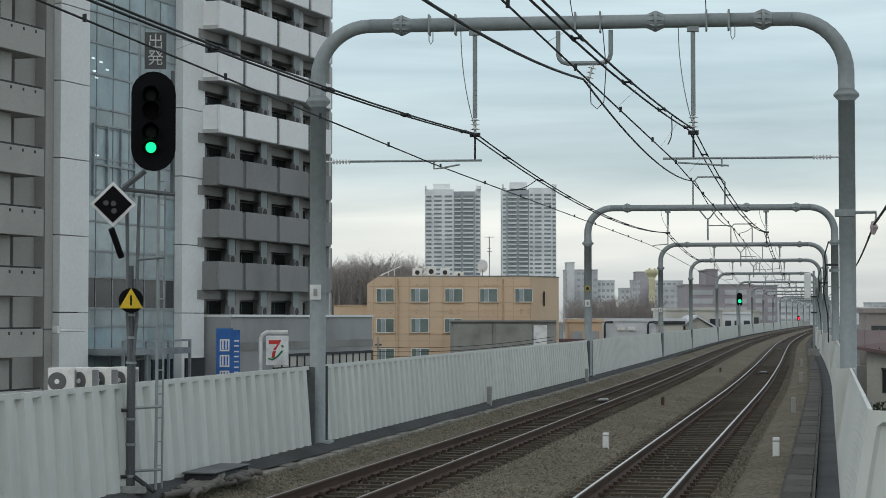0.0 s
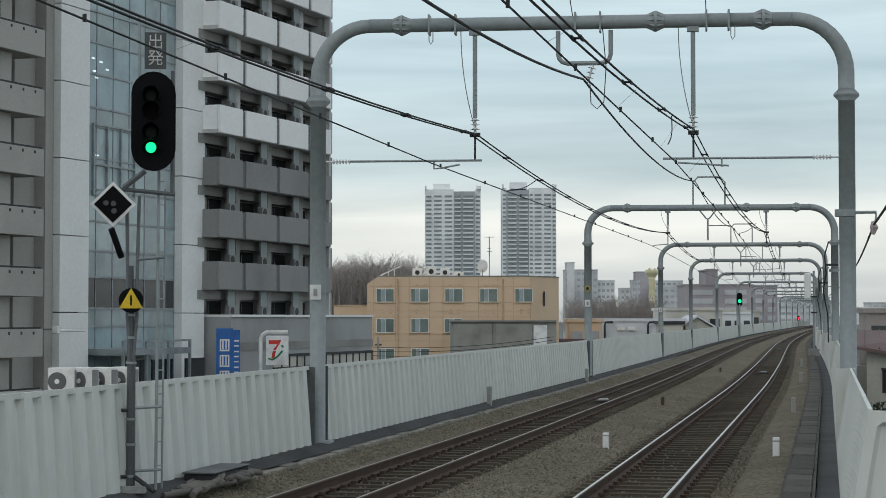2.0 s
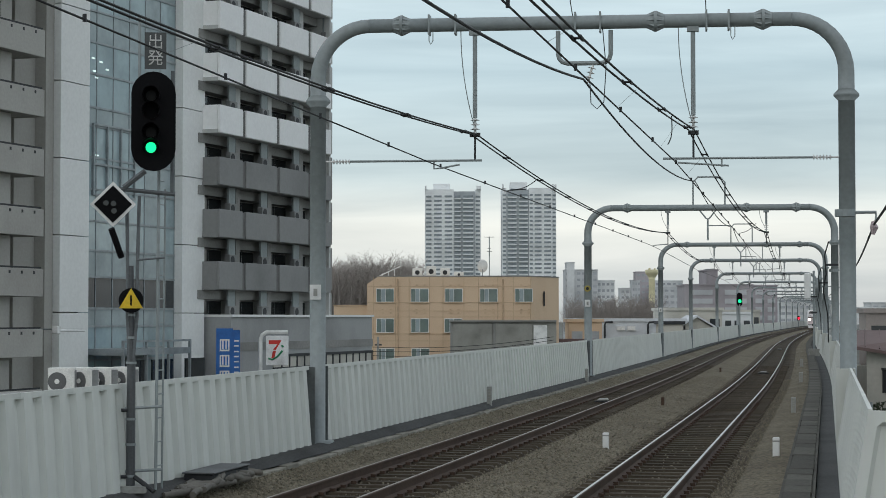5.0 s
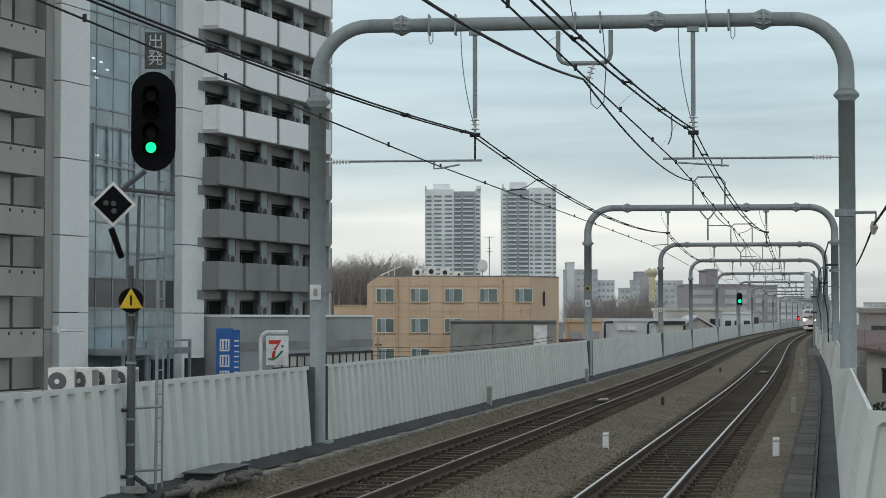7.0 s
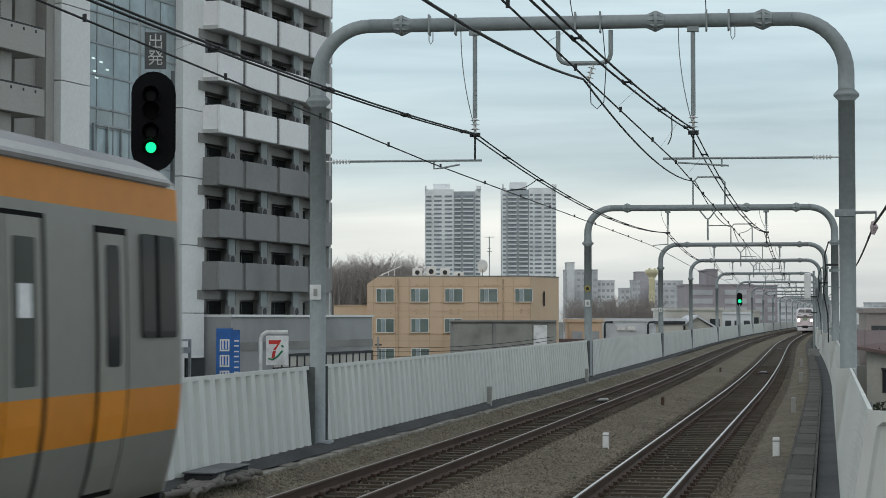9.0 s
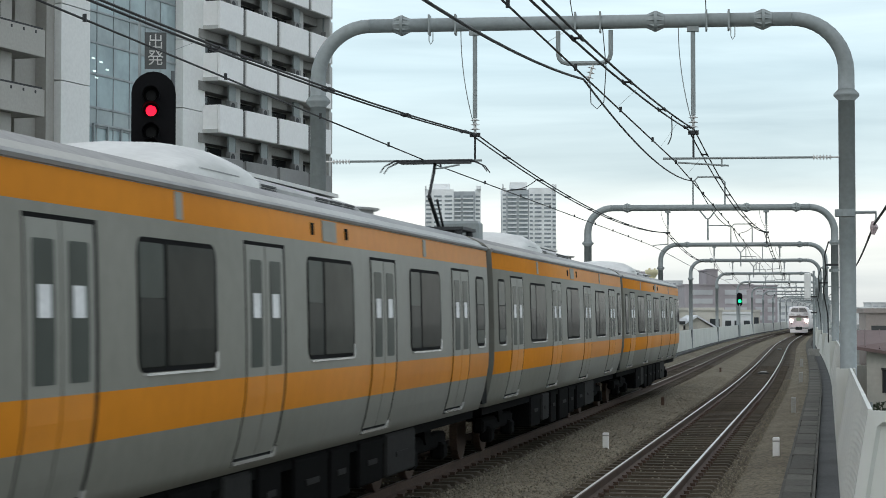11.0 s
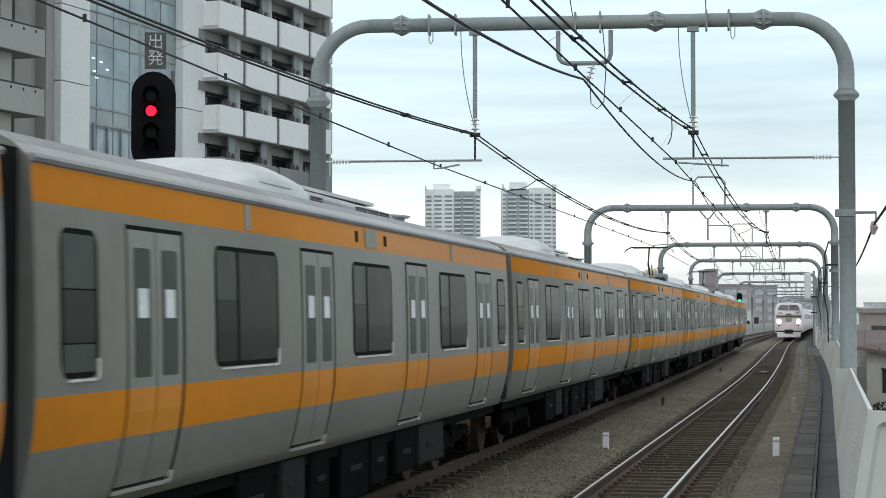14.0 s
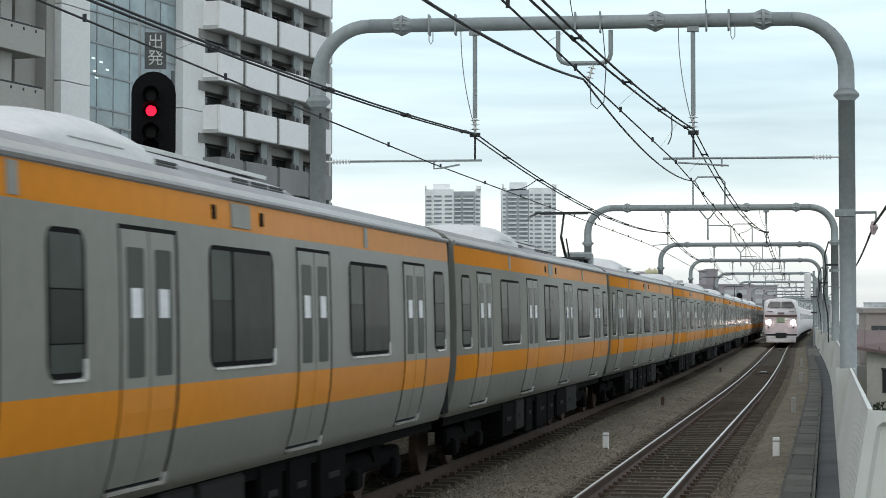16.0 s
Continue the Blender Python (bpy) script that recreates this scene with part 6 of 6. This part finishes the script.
def far_signals():
    th = thing("block_signal", "black block signal showing green on a pole", "railway signal", at_line(215, -1.75))
    part("pole", tube(bmesh.new(), [(0, 0, DECK), (0, 0, 3.8)], 0.09, 8), GALV, th)
    h = part("backboard", oval(bmesh.new(), 0.62, 1.5, -0.05, 0.05), BLACK, th)
    h.matrix_local = pose(0, 0, 4.38)
    part("lens", tube(bmesh.new(), [(0.02, -0.09, -0.2), (0.02, -0.05, -0.2)], 0.19, 14), SIG_GREEN, h, "lit green lens")
    th = thing("block_signal", "small signal showing red beside the far track", "railway signal", at_line(478, -1.9))
    part("pole", tube(bmesh.new(), [(0, 0, DECK), (0, 0, 2.2)], 0.09, 8), GALV, th)
    h = part("backboard", oval(bmesh.new(), 0.7, 1.3, -0.05, 0.05), BLACK, th)
    h.matrix_local = pose(0, 0, 2.2)
    part("lens", tube(bmesh.new(), [(0.1, -0.09, 0), (0.1, -0.05, 0)], 0.3, 12), SIG_RED, h, "lit red lens")
    th = thing("signal_back", "pale grey back of a signal on a lineside pole", "railway signal", at_line(124, 6.05))
    part("pole", tube(bmesh.new(), [(0.25, 0, -0.1), (0.25, 0, 5.3)], 0.07, 8), GALV, th)
    part("foot", boxed(-0.1, 0.6, -0.3, 0.3, -0.2, 0.35), CONC, th)
    part("case", boxed(-0.34, 0.08, -0.1, 0.2, 3.5, 5.15, bev=0.05), PILASTER, th)
    for z in (2.6, 3.6):
        part("clamp", boxed(0.05, 0.45, -0.12, 0.12, z, z + 0.1), DARK, th)


def lineside():
    for u, v, w, h, mm, nm, lb in ((37.0, 2.37, 0.11, 0.29, WHITE, "marker_post", "short white concrete marker post in the ballast"),
                                   (35.2, 5.58, 0.12, 0.35, WHITE, "marker_post", "short white concrete marker post in the ballast"),
                                   (50.6, 5.62, 0.13, 0.42, CONC, "kilometre_post", "grey concrete post with worn dark marks"),
                                   (74.3, 5.55, 0.15, 0.4, CONC, "marker_post", "weathered grey concrete marker post"),
                                   (98.0, 5.5, 0.16, 0.4, CONC, "marker_post", "weathered grey concrete marker post"),
                                   (53.8, 2.02, 0.09, 0.27, RUST, "rusty_post", "short rust brown post between the tracks"),
                                   (86, 2.0, 0.09, 0.25, RUST, "rusty_post", "short rust brown post between the tracks"),
                                   (49.0, -1.98, 0.12, 0.55, CONC, "gradient_post", "grey post with worn marks beside the walkway"),
                                   (68.5, -1.9, 0.12, 0.5, CONC, "gradient_post", "grey post with worn marks beside the walkway")):
        th = thing(nm, lb, "marker post", at_line(u, v, -0.15 if v > 0 else 0.0))
        part("post", boxed(-w / 2, w / 2, -w / 2, w / 2, -0.1, h, bev=0.012), mm, th)
        if mm is WHITE:
            part("dark_mark", boxed(-w / 2 - 0.003, w / 2 + 0.003, -w / 2 - 0.003, w / 2 + 0.003, h * 0.78, h * 0.86), CONC, th)
        elif mm is CONC:
            for i in range(4):
                part("dark_mark", boxed(-w * 0.3, w * 0.3, -w / 2 - 0.006, -w / 2 + 0.004, h * (0.4 + 0.14 * i), h * (0.47 + 0.14 * i)), SHUTTER, th)
    for u, v in ((57.0, 0.0), (87.0, R_TRACK), (150.0, R_TRACK)):
        th = thing("track_beacon", "white train stop beacon between the rails", "track beacon", at_line(u, v, -0.17))
        part("case", boxed(-0.15, 0.15, -0.22, 0.22, 0.03, 0.1, bev=0.03), CONC, th)
        part("foot", boxed(-0.24, 0.24, -0.22, 0.22, 0.0, 0.03), DARK, th)
    # number plates and ring on the posts
    for u, z in ((PORTALS[1], 2.75), (PORTALS[2], 2.85), (PORTALS[3], 2.75)):
        th = thing("post_plate", "small white plate with worn marks on a portal post", "plate", at_line(u, -2.27, z))
        part("plate", boxed(-0.1, 0.1, -0.17, -0.15, -0.13, 0.13), WHITE, th)
        part("band", tube(bmesh.new(), [(0, 0, -0.02), (0, 0, 0.02)], 0.155, 14), GALV, th)
        part("dark_mark", boxed(-0.03, 0.04, -0.176, -0.168, -0.07, 0.06), CONC, th)
    # cables heaped at the signal's foot, with a loose pull box
    rng = random.Random(21)
    th = thing("cable_heap", "heap of weathered grey cables and a pull box", "cables", at_line(26.0, -1.72, 0.0))
    for i in range(9):
        y0 = -1.6 + 0.12 * i
        pts = []
        for k in range(9):
            t = k / 8
            pts.append((rng.uniform(-0.2, 0.22), y0 + 2.4 * t, 0.03 + 0.1 * math.sin(t * math.pi) * rng.random() + 0.02 * i * 0.3))
        part("cable", tube(bmesh.new(), pts, 0.045, 8), mat("cable_sheath_grey", (0.15, 0.14, 0.12), 0.8), th, smooth=True)
    pull = part("pull_box", boxed(-0.32, 0.1, -0.3, 1.3, 0.02, 0.2, bev=0.02), DARK, th, "dark metal pull box")
    part("box_lid", boxed(-0.34, 0.12, -0.32, 1.32, 0.2, 0.225, bev=0.008), mat("box_lid_grey", (0.13, 0.135, 0.14), 0.6, 0.2), pull, "grey sheet lid")
    # stone kerb pieces along the ballast edge
    kb = thing("kerb", "pale worn concrete kerb along the ballast", "kerb", kind="structure")
    k0 = part("kerb_stone", boxed(-0.09, 0.09, 0.005, 0.615, -0.2, 0.02, bev=0.012), KERB, kb)
    k0.matrix_local = at_line(21.0, -1.83, 0.0)
    for i in range(1, 150):
        share("kerb_stone", k0, at_line(21.0 + 0.62 * i, -1.83 + rng.uniform(-0.015, 0.015), rng.uniform(-0.03, 0.004), rng.uniform(-1.2, 1.2)), kb)
    # side bracket and cable on the inbound posts
    for i, u in enumerate(PORTALS[1:4]):
        th = thing("cable_bracket", "small steel bracket with insulator on a portal post", "bracket", at_line(u, 6.78, 4.0), "post brackets")
        part("arm", tube(bmesh.new(), [(0.1, 0, 0.05), (0.5, 0, 0.05), (0.5, 0, -0.1)], 0.03, 6), GALV, th)
        part("band", tube(bmesh.new(), [(0, 0, -0.02), (0, 0, 0.1)], 0.17, 14), GALV, th)
        part("insulator", tube(bmesh.new(), [(0.45, 0, -0.1), (0.47, 0, -0.2), (0.45, 0, -0.32)], [0.03, 0.07, 0.03], 8), mat("pink_insulator", (0.45, 0.36, 0.37), 0.4), th)
    th = thing("side_cable", "dark cable slung along the portal posts", "cable")
    part("strand", tube(bmesh.new(), [line(u, 7.25, 3.85 + 0.15 * abs(math.sin((u - 33.4) / 35 * math.pi)) * -1) for u in arange(8.4, 138.4, 2.5)], 0.02, 6), WIRE, th)


def small_things():
    # tube lamp on the office wall
    th = thing("wall_lamp", "white tube lamp on an arm from the wall", "lamp", pose(-12.75, 100, 0, 0, 0, 70))
    part("tube", tube(bmesh.new(), [(-16.9, -1.6, 1.75), (-14.6, -1.6, 1.72)], 0.05, 8), WHITE, th)
    part("socket", boxed(-17.1, -16.8, -1.75, -1.45, 1.6, 1.95, bev=0.03), WHITE, th)
    part("arm", tube(bmesh.new(), [(-16.95, -1.45, 1.8), (-16.95, 0.4, 1.8)], 0.04, 6), GALV, th)
    # street pole with a lamp and sagging wires before the tan building
    th = thing("utility_pole", "thin concrete utility pole before the tan wall", "utility pole", pose(-5.9, 172, 0))
    part("pole", tube(bmesh.new(), [(0, 0, GRADE), (0, 0, 0.6)], [0.16, 0.1], 8), CONC, th)
    part("cross_arm", boxed(-0.3, 0.35, -0.06, 0.06, -0.2, -0.08), DARK, th)
    th = thing("street_lamp", "small white street lamp on an arm", "street lamp", pose(-7.0, 165, 0))
    part("pole", tube(bmesh.new(), [(-0.8, 0, GRADE), (-0.8, 0, -1.0), (-0.2, 0, -0.95)], 0.06, 6), GALV, th)
    part("lamp_head", boxed(-0.25, 0.35, -0.15, 0.15, -1.02, -0.82, bev=0.05), WHITE, th)
    th = thing("street_wires", "thin sagging street wires before the tan wall", "overhead wire")
    for k, (z0, z1) in enumerate(((-0.1, 0.6), (-0.5, 0.3), (-0.9, -0.1))):
        part("strand", tube(bmesh.new(), [(-10 + 20 * t, 171.5, z0 + (z1 - z0) * t - 2.4 * t * (1 - t)) for t in [i / 14 for i in range(15)]], 0.025, 5), WIRE, th)
    # cables down the inbound posts
    for u in PORTALS[2:4]:
        th = thing("down_cable", "dark slack cable down a portal post", "cable", at_line(u, 6.55, 0))
        part("strand", tube(bmesh.new(), [(0.05, -0.2, 5.1), (-0.1, -0.25, 4.6), (-0.05, -0.22, 3.9), (-0.16, -0.25, 3.3), (0.0, -0.2, 2.4), (0.02, -0.2, 1.4)], 0.025, 6), WIRE, th, smooth=True)
        part("clamp", boxed(-0.1, 0.4, -0.24, -0.1, 4.2, 4.28), DARK, th)
    # yellow ring and small lamp on the second portal's post
    th = thing("post_ring", "small yellow ring sign on a portal post", "plate", at_line(PORTALS[2], -2.27, 3.4))
    part("ring", tube(bmesh.new(), [(0, -0.19, 0), (0, -0.15, 0)], 0.12, 16), mat("faded_yellow", (0.42, 0.34, 0.08), 0.6), th)
    part("ring_centre", tube(bmesh.new(), [(0, -0.2, 0), (0, -0.185, 0)], 0.06, 12), DARK, th)
    part("band", tube(bmesh.new(), [(0, 0, -0.02), (0, 0, 0.02)], 0.155, 14), GALV, th)


apartment()
office()
beige_block()
podium()
pole_signs()
condensers()
tan_building()
towers()
woods("bare_wood", -26, -4, 300, 350, -2.0, 11.0, 15.4, 330, 3, "grey-brown bare winter wood on a slope")
woods("bare_thicket", 38, 64, 540, 580, GRADE, 12.0, 18.0, 230, 4, "bare winter trees among the far houses")
town()
small_things()
departure_signal()
far_signals()
lineside()


motions()
